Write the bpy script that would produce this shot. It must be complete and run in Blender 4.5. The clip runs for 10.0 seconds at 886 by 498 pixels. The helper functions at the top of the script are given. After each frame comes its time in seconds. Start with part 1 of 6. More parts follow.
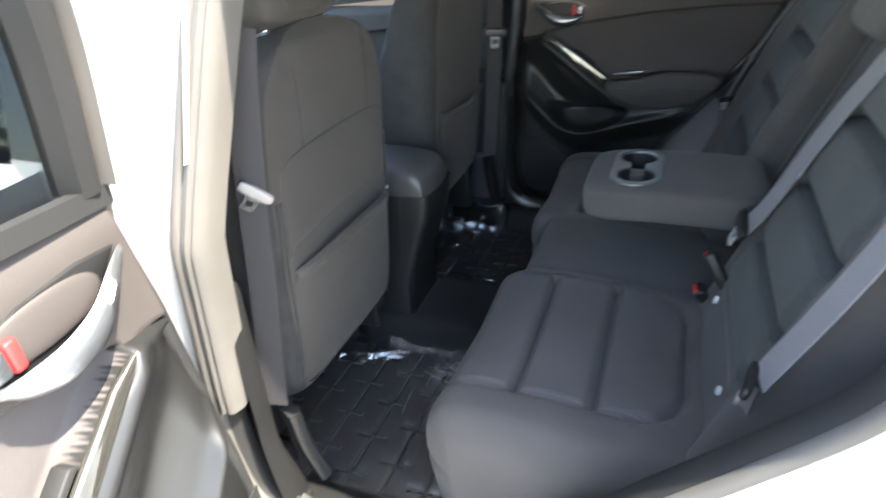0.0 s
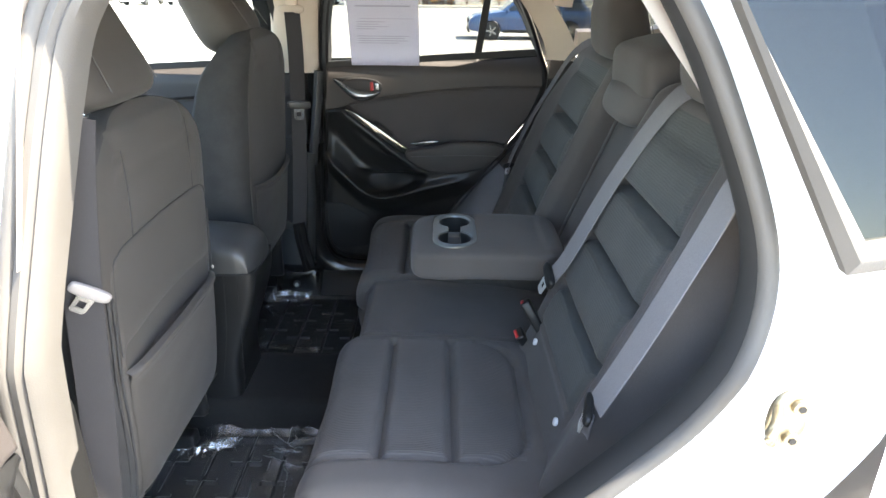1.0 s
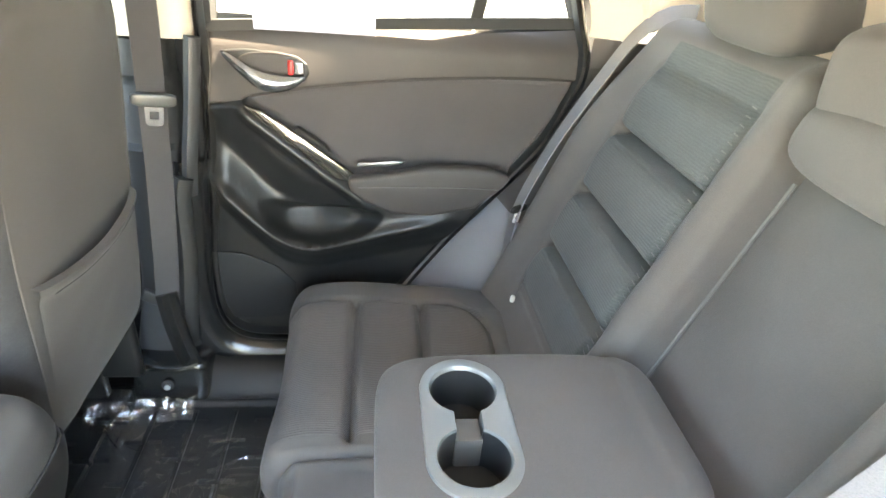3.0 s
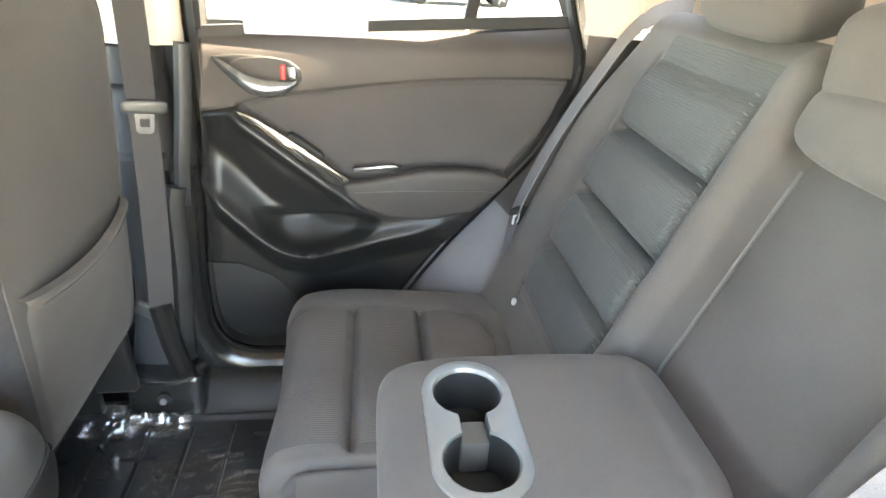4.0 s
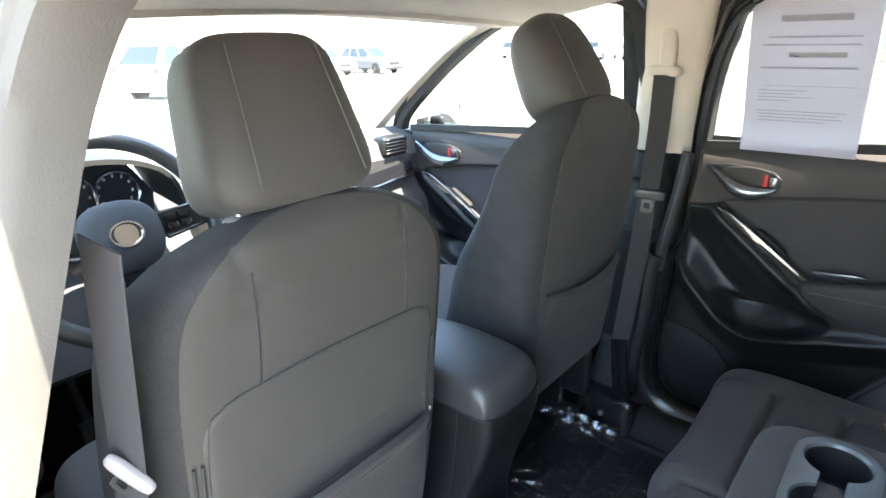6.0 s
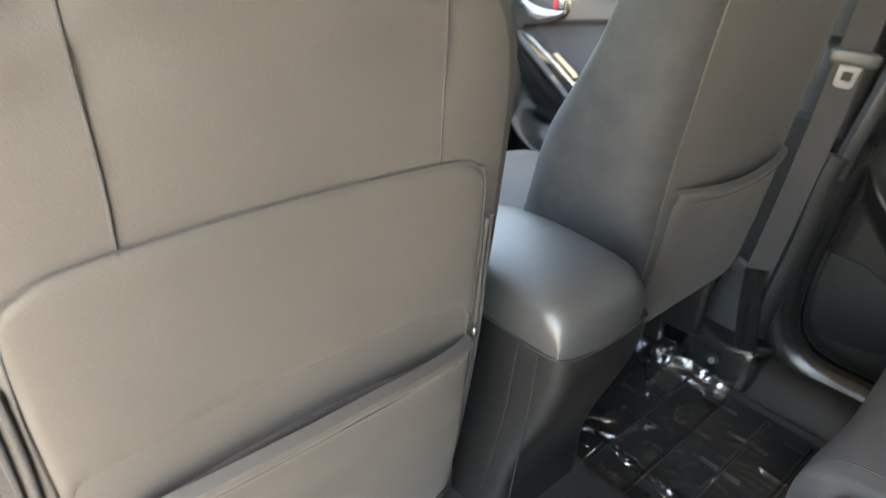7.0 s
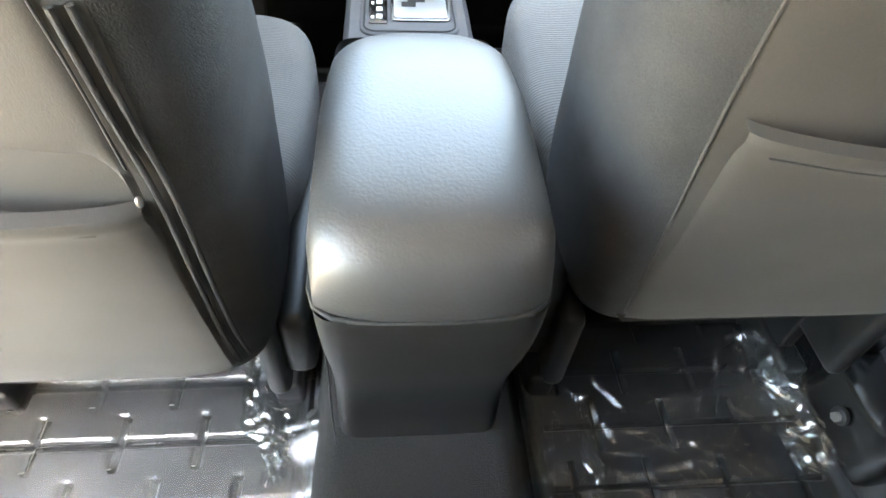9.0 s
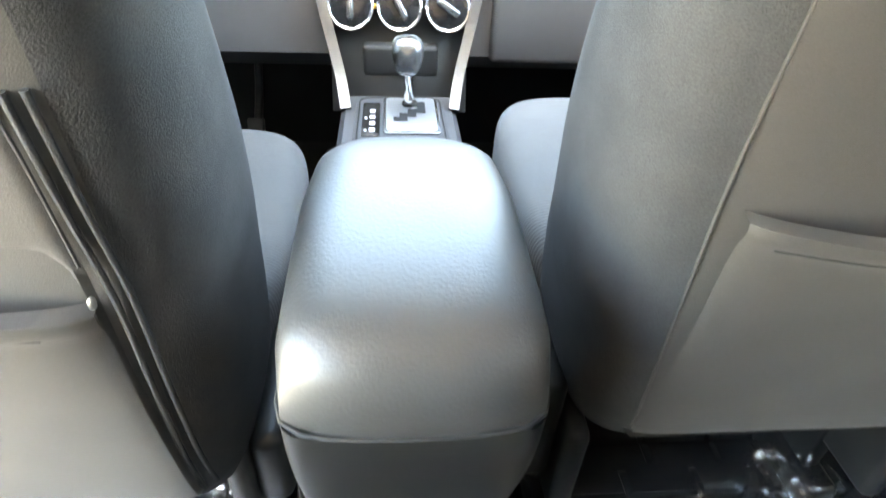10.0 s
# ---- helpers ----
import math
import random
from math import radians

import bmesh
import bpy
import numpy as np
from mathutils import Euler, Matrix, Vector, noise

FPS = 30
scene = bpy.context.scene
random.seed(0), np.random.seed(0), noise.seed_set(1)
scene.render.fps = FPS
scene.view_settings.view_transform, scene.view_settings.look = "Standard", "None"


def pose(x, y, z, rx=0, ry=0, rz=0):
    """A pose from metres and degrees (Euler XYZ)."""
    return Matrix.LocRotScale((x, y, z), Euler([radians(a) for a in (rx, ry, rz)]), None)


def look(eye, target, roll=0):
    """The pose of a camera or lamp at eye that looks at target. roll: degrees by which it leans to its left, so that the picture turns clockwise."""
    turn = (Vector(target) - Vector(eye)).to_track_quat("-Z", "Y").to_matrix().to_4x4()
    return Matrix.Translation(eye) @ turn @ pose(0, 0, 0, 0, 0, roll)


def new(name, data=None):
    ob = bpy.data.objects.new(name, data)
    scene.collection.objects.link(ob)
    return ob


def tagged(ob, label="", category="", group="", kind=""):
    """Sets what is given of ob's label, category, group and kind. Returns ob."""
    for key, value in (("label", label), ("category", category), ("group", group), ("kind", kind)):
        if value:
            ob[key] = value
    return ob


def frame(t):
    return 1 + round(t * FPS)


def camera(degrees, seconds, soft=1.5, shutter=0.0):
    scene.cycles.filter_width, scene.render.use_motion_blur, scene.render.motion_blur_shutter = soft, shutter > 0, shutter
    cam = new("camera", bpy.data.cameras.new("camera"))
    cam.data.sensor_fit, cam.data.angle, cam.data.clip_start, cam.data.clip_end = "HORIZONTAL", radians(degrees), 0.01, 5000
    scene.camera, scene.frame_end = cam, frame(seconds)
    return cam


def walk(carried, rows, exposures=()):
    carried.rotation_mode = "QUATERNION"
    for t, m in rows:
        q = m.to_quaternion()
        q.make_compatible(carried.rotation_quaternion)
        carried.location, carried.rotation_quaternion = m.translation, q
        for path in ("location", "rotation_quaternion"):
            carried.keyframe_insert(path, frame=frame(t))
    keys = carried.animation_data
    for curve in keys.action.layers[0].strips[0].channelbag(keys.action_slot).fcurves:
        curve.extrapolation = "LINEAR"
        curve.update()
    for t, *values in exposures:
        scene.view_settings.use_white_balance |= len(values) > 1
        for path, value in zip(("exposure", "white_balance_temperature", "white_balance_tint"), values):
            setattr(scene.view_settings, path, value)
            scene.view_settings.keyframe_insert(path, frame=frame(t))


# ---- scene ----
cam = camera(74.8, 10.0, shutter=0.3)
PATH = [
    (0, (-1.232, 0.139, 1.464), (0.363, 0.841, 0.481), -5.2),
    (0.5, (-1.275, 0.216, 1.516), (0.508, 0.369, 0.624), -1.0),
    (1, (-1.281, 0.237, 1.515), (0.533, 0.233, 0.674), 0.5),
    (1.5, (-1.159, 0.234, 1.511), (0.661, 0.201, 0.683), 0.8),
    (2, (-0.855, 0.224, 1.495), (0.962, 0.184, 0.661), 2.1),
    (2.2, (-0.755, 0.252, 1.489), (1.057, 0.154, 0.647), 4.1),
    (3.3, (-0.426, 0.319, 1.426), (1.297, 0.043, 0.450), 4.15),
    (3.5, (-0.425, 0.316, 1.416), (1.306, 0.029, 0.457), 4.0),
    (4, (-0.450, 0.318, 1.423), (1.302, 0.061, 0.493), 3.5),
    (4.5, (-0.617, 0.273, 1.472), (1.179, 0.466, 0.613), 0.8),
    (5, (-0.76, 0.206, 1.513), (0.896, 1.027, 0.749), -1.8),
    (5.2, (-0.781, 0.187, 1.529), (0.804, 1.158, 0.79), -2.1),
    (6.3, (-0.724, 0.211, 1.481), (0.641, 1.496, 0.785), -0.3),
    (6.5, (-0.652, 0.256, 1.433), (0.65, 1.582, 0.695), 0.3),
    (7, (-0.515, 0.379, 1.317), (0.609, 1.723, 0.352), 1.1),
    (7.5, (-0.407, 0.444, 1.248), (0.452, 1.862, 0.129), 4.0),
    (8, (-0.21, 0.471, 1.241), (0.282, 1.905, -0.064), 6.5),
    (8.5, (-0.087, 0.469, 1.247), (0.148, 1.82, -0.209), 5.5),
    (9, (-0.026, 0.445, 1.224), (0.139, 1.769, -0.266), 4.4),
    (9.5, (-0.01, 0.423, 1.206), (0.171, 1.85, -0.183), 4.4),
    (10, (-0.014, 0.46, 1.196), (0.161, 2.051, -0.003), 3.3),
]

EXPOSURES = [(0, 3.56, 7000, 8), (0.5, 3.93, 7100, 8), (1, 3.84, 7150, 9), (1.4, 3.72, 7250, 9), (2, 4.92, 8300, 11), (3.4, 6.00, 8600, 7), (4.5, 5.94, 8700, 11), (5, 5.43, 8100, 11), (5.3, 5.08, 7800, 10), (6.3, 3.98, 6700, 5), (6.6, 4.08, 7200, 5), (6.9, 4.98, 8600, 8), (7.5, 5.04, 9400, 10), (8, 5.46, 10000, 8), (8.5, 5.76, 9700, 7), (9, 5.92, 9200, 7), (10, 6.22, 8700, 5)]
walk(cam, [(t, look(eye, target, roll)) for t, eye, target, roll in PATH], EXPOSURES)

# ---- world and sun ----
SUN_DIR = Vector((0.08, 0.90, -1.50)).normalized()      # the way the light travels
world = bpy.data.worlds.new("sky")
scene.world = world
world.use_nodes = True
wn = world.node_tree.nodes
sky = wn.new("ShaderNodeTexSky")
sky.sky_type = "NISHITA"
sky.sun_disc = False
sky.sun_elevation = math.asin(-SUN_DIR.z)
sky.sun_rotation = math.atan2(-SUN_DIR.x, -SUN_DIR.y)
world.node_tree.links.new(sky.outputs[0], wn["Background"].inputs[0])
wn["Background"].inputs[1].default_value = 0.15
sun = new("sun", bpy.data.lights.new("sun", "SUN"))
sun.data.energy, sun.data.angle, sun.data.color = 3.2, radians(0.5), (1.0, 0.95, 0.87)
sun.matrix_world = look((0, 0, 30), Vector((0, 0, 30)) + SUN_DIR)


# ---- materials ----
def material(name, color, rough=0.6, metal=0.0, grain=0.0, grain_scale=900.0, vary=0.25, vary_scale=6.0,
             coat=0.0, sheen=0.0, spec=0.5, fine=0.0):
    """A principled material with blotches at vary_scale, a fine tone at grain_scale and a bump of that grain."""
    m = bpy.data.materials.new(name)
    m.use_nodes = True
    nt = m.node_tree
    b = nt.nodes["Principled BSDF"]
    b.inputs["Roughness"].default_value = rough
    b.inputs["Metallic"].default_value = metal
    b.inputs["Coat Weight"].default_value = coat
    b.inputs["Sheen Weight"].default_value = sheen
    b.inputs["Sheen Roughness"].default_value = 0.5
    b.inputs["Specular IOR Level"].default_value = spec
    tc = nt.nodes.new("ShaderNodeTexCoord")
    big = nt.nodes.new("ShaderNodeTexNoise")
    big.inputs["Scale"].default_value, big.inputs["Detail"].default_value = vary_scale, 5
    nt.links.new(tc.outputs["Object"], big.inputs["Vector"])
    small = nt.nodes.new("ShaderNodeTexNoise")
    small.inputs["Scale"].default_value, small.inputs["Detail"].default_value = grain_scale, 2
    nt.links.new(tc.outputs["Object"], small.inputs["Vector"])
    ramp = nt.nodes.new("ShaderNodeMapRange")
    ramp.inputs[1].default_value, ramp.inputs[2].default_value = 0.3, 0.7
    ramp.inputs[3].default_value, ramp.inputs[4].default_value = 1 - vary, 1 + vary
    nt.links.new(big.outputs[0], ramp.inputs[0])
    ramp2 = nt.nodes.new("ShaderNodeMapRange")
    ramp2.inputs[1].default_value, ramp2.inputs[2].default_value = 0.3, 0.7
    ramp2.inputs[3].default_value, ramp2.inputs[4].default_value = 1 - fine, 1 + fine
    nt.links.new(small.outputs[0], ramp2.inputs[0])
    mul = nt.nodes.new("ShaderNodeMath")
    mul.operation = "MULTIPLY"
    nt.links.new(ramp.outputs[0], mul.inputs[0])
    nt.links.new(ramp2.outputs[0], mul.inputs[1])
    tint = nt.nodes.new("ShaderNodeVectorMath")
    tint.operation = "SCALE"
    tint.inputs[0].default_value = color
    nt.links.new(mul.outputs[0], tint.inputs["Scale"])
    nt.links.new(tint.outputs[0], b.inputs["Base Color"])
    if grain:
        bump = nt.nodes.new("ShaderNodeBump")
        bump.inputs["Strength"].default_value, bump.inputs["Distance"].default_value = grain, 0.001
        nt.links.new(small.outputs[0], bump.inputs["Height"])
        nt.links.new(bump.outputs[0], b.inputs["Normal"])
    return m


def ribbed(name, color, period, axis, warp=0.0, depth=0.5, sheen=0.25, tone=0.15):
    """Woven cloth with fine ribs: a sine along the axis, slightly wavy, drives tone and bump."""
    m = material(name, color, rough=0.9, sheen=sheen, vary=0.18, vary_scale=5, fine=0.2)
    nt = m.node_tree
    b = nt.nodes["Principled BSDF"]
    tc = next(n for n in nt.nodes if n.bl_idname == "ShaderNodeTexCoord")
    wave = nt.nodes.new("ShaderNodeTexWave")
    wave.bands_direction = axis
    wave.inputs["Scale"].default_value = 0.314 / period
    wave.inputs["Distortion"].default_value = warp
    wave.inputs["Detail"].default_value = 1.0
    wave.inputs["Detail Scale"].default_value = 0.6
    nt.links.new(tc.outputs["Object"], wave.inputs["Vector"])
    bump = nt.nodes.new("ShaderNodeBump")
    bump.inputs["Strength"].default_value, bump.inputs["Distance"].default_value = depth, 0.0012
    nt.links.new(wave.outputs["Fac"], bump.inputs["Height"])
    nt.links.new(bump.outputs[0], b.inputs["Normal"])
    old = b.inputs["Base Color"].links[0].from_socket
    rng = nt.nodes.new("ShaderNodeMapRange")
    rng.inputs[3].default_value, rng.inputs[4].default_value = 1 - tone, 1 + tone
    nt.links.new(wave.outputs["Fac"], rng.inputs[0])
    sc = nt.nodes.new("ShaderNodeVectorMath")
    sc.operation = "SCALE"
    nt.links.new(old, sc.inputs[0])
    nt.links.new(rng.outputs[0], sc.inputs["Scale"])
    nt.links.new(sc.outputs[0], b.inputs["Base Color"])
    return m


def clear(name, tint, rough, ior, crinkle=0.0, scale=30.0, base=0.0):
    """A thin clear sheet: see-through, with a Fresnel gloss; crinkle is the relief of a creased film."""
    m = bpy.data.materials.new(name)
    m.use_nodes = True
    nt = m.node_tree
    nt.nodes.remove(nt.nodes["Principled BSDF"])
    out = nt.nodes["Material Output"]
    see = nt.nodes.new("ShaderNodeBsdfTransparent")
    see.inputs[0].default_value = (*tint, 1)
    gloss = nt.nodes.new("ShaderNodeBsdfGlossy")
    gloss.inputs["Roughness"].default_value = rough
    mix = nt.nodes.new("ShaderNodeMixShader")
    fres = nt.nodes.new("ShaderNodeLayerWeight")
    fres.inputs["Blend"].default_value = 0.5
    power = nt.nodes.new("ShaderNodeMath")
    power.operation = "POWER"
    power.inputs[1].default_value = 5.0
    nt.links.new(fres.outputs["Facing"], power.inputs[0])
    add = nt.nodes.new("ShaderNodeMath")
    add.operation = "MULTIPLY_ADD"
    add.inputs[1].default_value = 0.9
    add.inputs[2].default_value = base + ((ior - 1) / (ior + 1)) ** 2
    nt.links.new(power.outputs[0], add.inputs[0])
    nt.links.new(add.outputs[0], mix.inputs[0])
    nt.links.new(see.outputs[0], mix.inputs[1])
    nt.links.new(gloss.outputs[0], mix.inputs[2])
    nt.links.new(mix.outputs[0], out.inputs[0])
    if crinkle:
        tc = nt.nodes.new("ShaderNodeTexCoord")
        n1 = nt.nodes.new("ShaderNodeTexNoise")
        n1.inputs["Scale"].default_value, n1.inputs["Detail"].default_value = scale, 6
        n1.inputs["Distortion"].default_value = 1.5
        nt.links.new(tc.outputs["Object"], n1.inputs["Vector"])
        bump = nt.nodes.new("ShaderNodeBump")
        bump.inputs["Strength"].default_value, bump.inputs["Distance"].default_value = crinkle, 0.01
        nt.links.new(n1.outputs[0], bump.inputs["Height"])
        nt.links.new(bump.outputs[0], gloss.inputs["Normal"])
        nt.links.new(bump.outputs[0], fres.inputs["Normal"])
    return m


CLOTH = material("charcoal_cloth", (0.071, 0.064, 0.060), rough=0.88, grain=0.35, grain_scale=1400, vary=0.15, sheen=0.08, fine=0.18)
CLOTH_RIB = ribbed("ribbed_cloth", (0.074, 0.067, 0.064), 0.0046, "X", warp=0.5, depth=0.6, sheen=0.06)
CLOTH_WAVE = ribbed("wavy_cloth", (0.052, 0.055, 0.053), 0.0044, "Z", warp=3.0, depth=0.34, sheen=0.05, tone=0.06)
CLOTH_FRONT = ribbed("front_cloth", (0.081, 0.078, 0.076), 0.0046, "Y", warp=0.5, sheen=0.06)
SEATBACK = material("seat_back_vinyl", (0.056, 0.050, 0.045), rough=0.66, grain=0.25, grain_scale=1100, vary=0.12, fine=0.1, sheen=0.06, spec=0.4)
CLOTH_SIDE = material("dark_side_cloth", (0.034, 0.033, 0.033), rough=0.95, grain=0.6, grain_scale=900, vary=0.2, vary_scale=25, fine=0.3)
THREAD = material("stitching_thread", (0.101, 0.098, 0.093), rough=0.8, vary=0.1)
SOFT = material("soft_door_plastic", (0.050, 0.043, 0.040), rough=0.55, spec=0.35, grain=0.35, grain_scale=700, vary=0.1)
HARD = material("hard_black_plastic", (0.013, 0.013, 0.013), rough=0.40, spec=0.4, grain=0.14, grain_scale=900, vary=0.12)
DOOR_CLOTH = material("door_cloth", (0.065, 0.057, 0.056), rough=0.85, grain=0.3, grain_scale=1500, vary=0.12, sheen=0.06, fine=0.2)
GRILLE = material("speaker_grille", (0.006, 0.006, 0.0065), rough=0.75, grain=0.5, grain_scale=500, vary=0.1)
LID = material("grained_vinyl", (0.036, 0.036, 0.036), rough=0.46, grain=0.3, grain_scale=380, vary=0.12, spec=0.85)
SILVER = material("satin_silver", (0.24, 0.25, 0.26), rough=0.26, metal=0.85, vary=0.06)
GLOSSY = material("gloss_trim", (0.20, 0.19, 0.165), rough=0.10, metal=0.85, vary=0.1, coat=0.5)
SATIN = material("satin_gate", (0.42, 0.43, 0.44), rough=0.42, metal=0.75, vary=0.05)
CHROME = material("chrome", (0.75, 0.75, 0.74), rough=0.12, metal=1.0, vary=0.05)
BRASSY = material("yellowed_zinc", (0.34, 0.29, 0.20), rough=0.32, metal=0.8, vary=0.2, vary_scale=60)
STEEL = material("steel", (0.55, 0.54, 0.52), rough=0.3, metal=1.0, vary=0.1)
WHITE = material("white_paint", (0.80, 0.80, 0.79), rough=0.3, vary=0.02, coat=0.6)
BEIGE = material("beige_pillar_trim", (0.58, 0.50, 0.41), rough=0.75, grain=0.2, grain_scale=600, vary=0.06)
HEADLINER = material("headliner_cloth", (0.56, 0.51, 0.45), rough=0.95, grain=0.3, vary=0.06)
WEBBING = material("belt_webbing", (0.163, 0.159, 0.164), rough=0.7, grain=0.5, grain_scale=900, vary=0.08, fine=0.15)
WEBBING_DARK = material("dark_belt_webbing", (0.032, 0.030, 0.032), rough=0.75, grain=0.5, grain_scale=900, vary=0.08, fine=0.15)
MATTE = material("matte_black_plastic", (0.012, 0.012, 0.012), rough=0.62, grain=0.3, grain_scale=700, vary=0.15)
CARPET = material("black_carpet", (0.010, 0.0095, 0.009), rough=1.0, grain=1.0, grain_scale=500, vary=0.3, fine=0.5)
MAT = material("rubber_mat", (0.020, 0.021, 0.022), rough=0.5, grain=0.3, grain_scale=400, vary=0.2)
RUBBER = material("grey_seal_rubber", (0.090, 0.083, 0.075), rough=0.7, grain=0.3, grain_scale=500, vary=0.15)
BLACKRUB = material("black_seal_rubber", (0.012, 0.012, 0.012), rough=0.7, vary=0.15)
CUP = material("cup_black", (0.016, 0.017, 0.018), rough=0.4, vary=0.1)
SADDLE = material("cup_saddle_grey", (0.06, 0.057, 0.052), rough=0.5, vary=0.1)
CUPTRIM = material("cup_ring_grey", (0.16, 0.17, 0.17), rough=0.32, metal=0.3, vary=0.06)
RED = material("red_plastic", (0.55, 0.03, 0.03), rough=0.35, vary=0.05)
# tongue steel, its base colour paled in place of a sunlit window's reflection
BLADE = material("steel_paled_for_glare", (0.78, 0.78, 0.77), rough=0.32, metal=0.45, vary=0.08)
PALE = material("pale_tongue_plastic", (0.28, 0.26, 0.25), rough=0.4, vary=0.1)
BUTTON = material("white_button", (0.7, 0.7, 0.68), rough=0.4, vary=0.05)
PAPER = material("printed_paper", (0.50, 0.46, 0.50), rough=0.8, vary=0.05)
paper_nodes = PAPER.node_tree
thin = paper_nodes.nodes.new("ShaderNodeBsdfTranslucent")
thin.inputs[0].default_value = (0.62, 0.57, 0.61, 1)
thin_mix = paper_nodes.nodes.new("ShaderNodeMixShader")
thin_mix.inputs[0].default_value = 0.3
paper_nodes.links.new(paper_nodes.nodes["Principled BSDF"].outputs[0], thin_mix.inputs[1])
paper_nodes.links.new(thin.outputs[0], thin_mix.inputs[2])
paper_nodes.links.new(thin_mix.outputs[0], paper_nodes.nodes["Material Output"].inputs[0])
INK = material("grey_print", (0.34, 0.31, 0.34), rough=0.8, vary=0.1)
SLIDER = material("grey_slider_plastic", (0.06, 0.062, 0.06), rough=0.35, vary=0.1)
PILLAR = material("dark_pillar_plastic", (0.030, 0.031, 0.033), rough=0.45, grain=0.2, grain_scale=700, vary=0.1)
SILL = material("gloss_black_sill", (0.012, 0.012, 0.012), rough=0.22, spec=0.6, grain=0.1, grain_scale=800, vary=0.15)
QUARTER = material("grey_quarter_trim", (0.13, 0.13, 0.14), rough=0.45, grain=0.2, grain_scale=700, vary=0.08)
FILM = clear("clear_plastic_film", (0.92, 0.93, 0.94), 0.09, 1.40, crinkle=0.7, scale=16, base=0.05)
FOLD = clear("folded_plastic_film", (0.90, 0.91, 0.92), 0.17, 1.45, crinkle=0.12, scale=40, base=0.20)
HAZE = clear("hazy_plastic_film", (0.82, 0.84, 0.86), 0.46, 1.45, crinkle=0.12, scale=10, base=0.20)
SLEEVE = clear("clear_sleeve", (0.95, 0.95, 0.95), 0.08, 1.3, crinkle=0.8, scale=18)
GLASS = clear("window_glass", (0.90, 0.93, 0.91), 0.0, 1.45)
PRIVACY = clear("tinted_glass", (0.46, 0.47, 0.46), 0.0, 1.45)
REARGLASS = clear("dark_quarter_glass", (0.24, 0.25, 0.24), 0.0, 1.45)
DARKGLASS = clear("privacy_glass", (0.06, 0.06, 0.06), 0.0, 1.45)
DASH = material("grey_dash_plastic", (0.071, 0.071, 0.074), rough=0.7, spec=0.25, grain=0.3, grain_scale=700, vary=0.1)
FRAME = material("taupe_frame_trim", (0.10, 0.09, 0.08), rough=0.6, grain=0.2, grain_scale=700, vary=0.08)
# near-black gauge panel; haze and reflected light are put into its grey
DIALHAZE = material("hazed_gauge_panel", (0.05, 0.052, 0.055), rough=0.35, vary=0.05, coat=0.4)
SCREEN = material("dial_face", (0.01, 0.01, 0.012), rough=0.2, vary=0.05, coat=0.5)
ASPHALT = material("pale_lot_asphalt", (0.38, 0.35, 0.305), rough=0.95, grain=0.8, grain_scale=120, vary=0.15, vary_scale=0.25, fine=0.2)
CONCRETE = material("pale_concrete", (0.50, 0.48, 0.44), rough=0.95, grain=0.4, grain_scale=90, vary=0.12, vary_scale=0.8)
LINE = material("white_line_paint", (0.75, 0.75, 0.72), rough=0.8, vary=0.12, vary_scale=3)


# ---- mesh helpers ----
def part(name, bm, mats, parent=None, label="", smooth=45, kind=""):
    """Links a bmesh as one mesh object, under a thing or a part."""
    me = bpy.data.meshes.new(name)
    bmesh.ops.recalc_face_normals(bm, faces=bm.faces[:])
    bm.to_mesh(me)
    bm.free()
    for m in (mats if isinstance(mats, (list, tuple)) else [mats]):
        me.materials.append(m)
    if smooth:
        me.shade_smooth()
        me.set_sharp_from_angle(angle=radians(smooth))
    ob = new(name, me)
    if parent is not None:
        ob.parent = parent
        if parent.type == "EMPTY":
            ob.matrix_parent_inverse = parent.matrix_basis.inverted()
    return tagged(ob, label, kind=kind)


def thing(name, base, label, category, group="", kind=""):
    ob = new(name)
    ob.empty_display_size = 0.1
    ob.location = base
    return tagged(ob, label, category, group, kind)


def joined(*bms):
    """One bmesh out of several."""
    out = bmesh.new()
    for b in bms:
        me = bpy.data.meshes.new("t")
        b.to_mesh(me)
        b.free()
        out.from_mesh(me)
        bpy.data.meshes.remove(me)
    return out


def moved(bm, m):
    bm.transform(m)
    return bm


def rbox(x0, x1, y0, y1, z0, z1, r=0.01, seg=3):
    bm = bmesh.new()
    bmesh.ops.create_cube(bm, size=1)
    for v in bm.verts:
        v.co = Vector(((x0 + x1) / 2 + v.co.x * (x1 - x0), (y0 + y1) / 2 + v.co.y * (y1 - y0), (z0 + z1) / 2 + v.co.z * (z1 - z0)))
    if r:
        bmesh.ops.bevel(bm, geom=bm.edges[:], offset=r, segments=seg, profile=0.5, affect="EDGES")
    return bm


def puff(c, half, p=4.0, cuts=16, deform=None):
    """A soft rounded block about c; p: 2 is an ellipsoid, large is a box. deform(a, b, c) bends it, in -1..1 and returns metres."""
    bm = bmesh.new()
    bmesh.ops.create_cube(bm, size=2)
    bmesh.ops.subdivide_edges(bm, edges=bm.edges[:], cuts=cuts, use_grid_fill=True)
    for v in bm.verts:
        a = Vector([math.tan(q * 0.7) / math.tan(0.7) for q in v.co])
        n = (abs(a.x) ** p + abs(a.y) ** p + abs(a.z) ** p) ** (1 / p)
        a /= n
        w = Vector((a.x * half[0], a.y * half[1], a.z * half[2]))
        if deform:
            w = Vector(deform(a, w))
        v.co = Vector(c) + w
    return bm


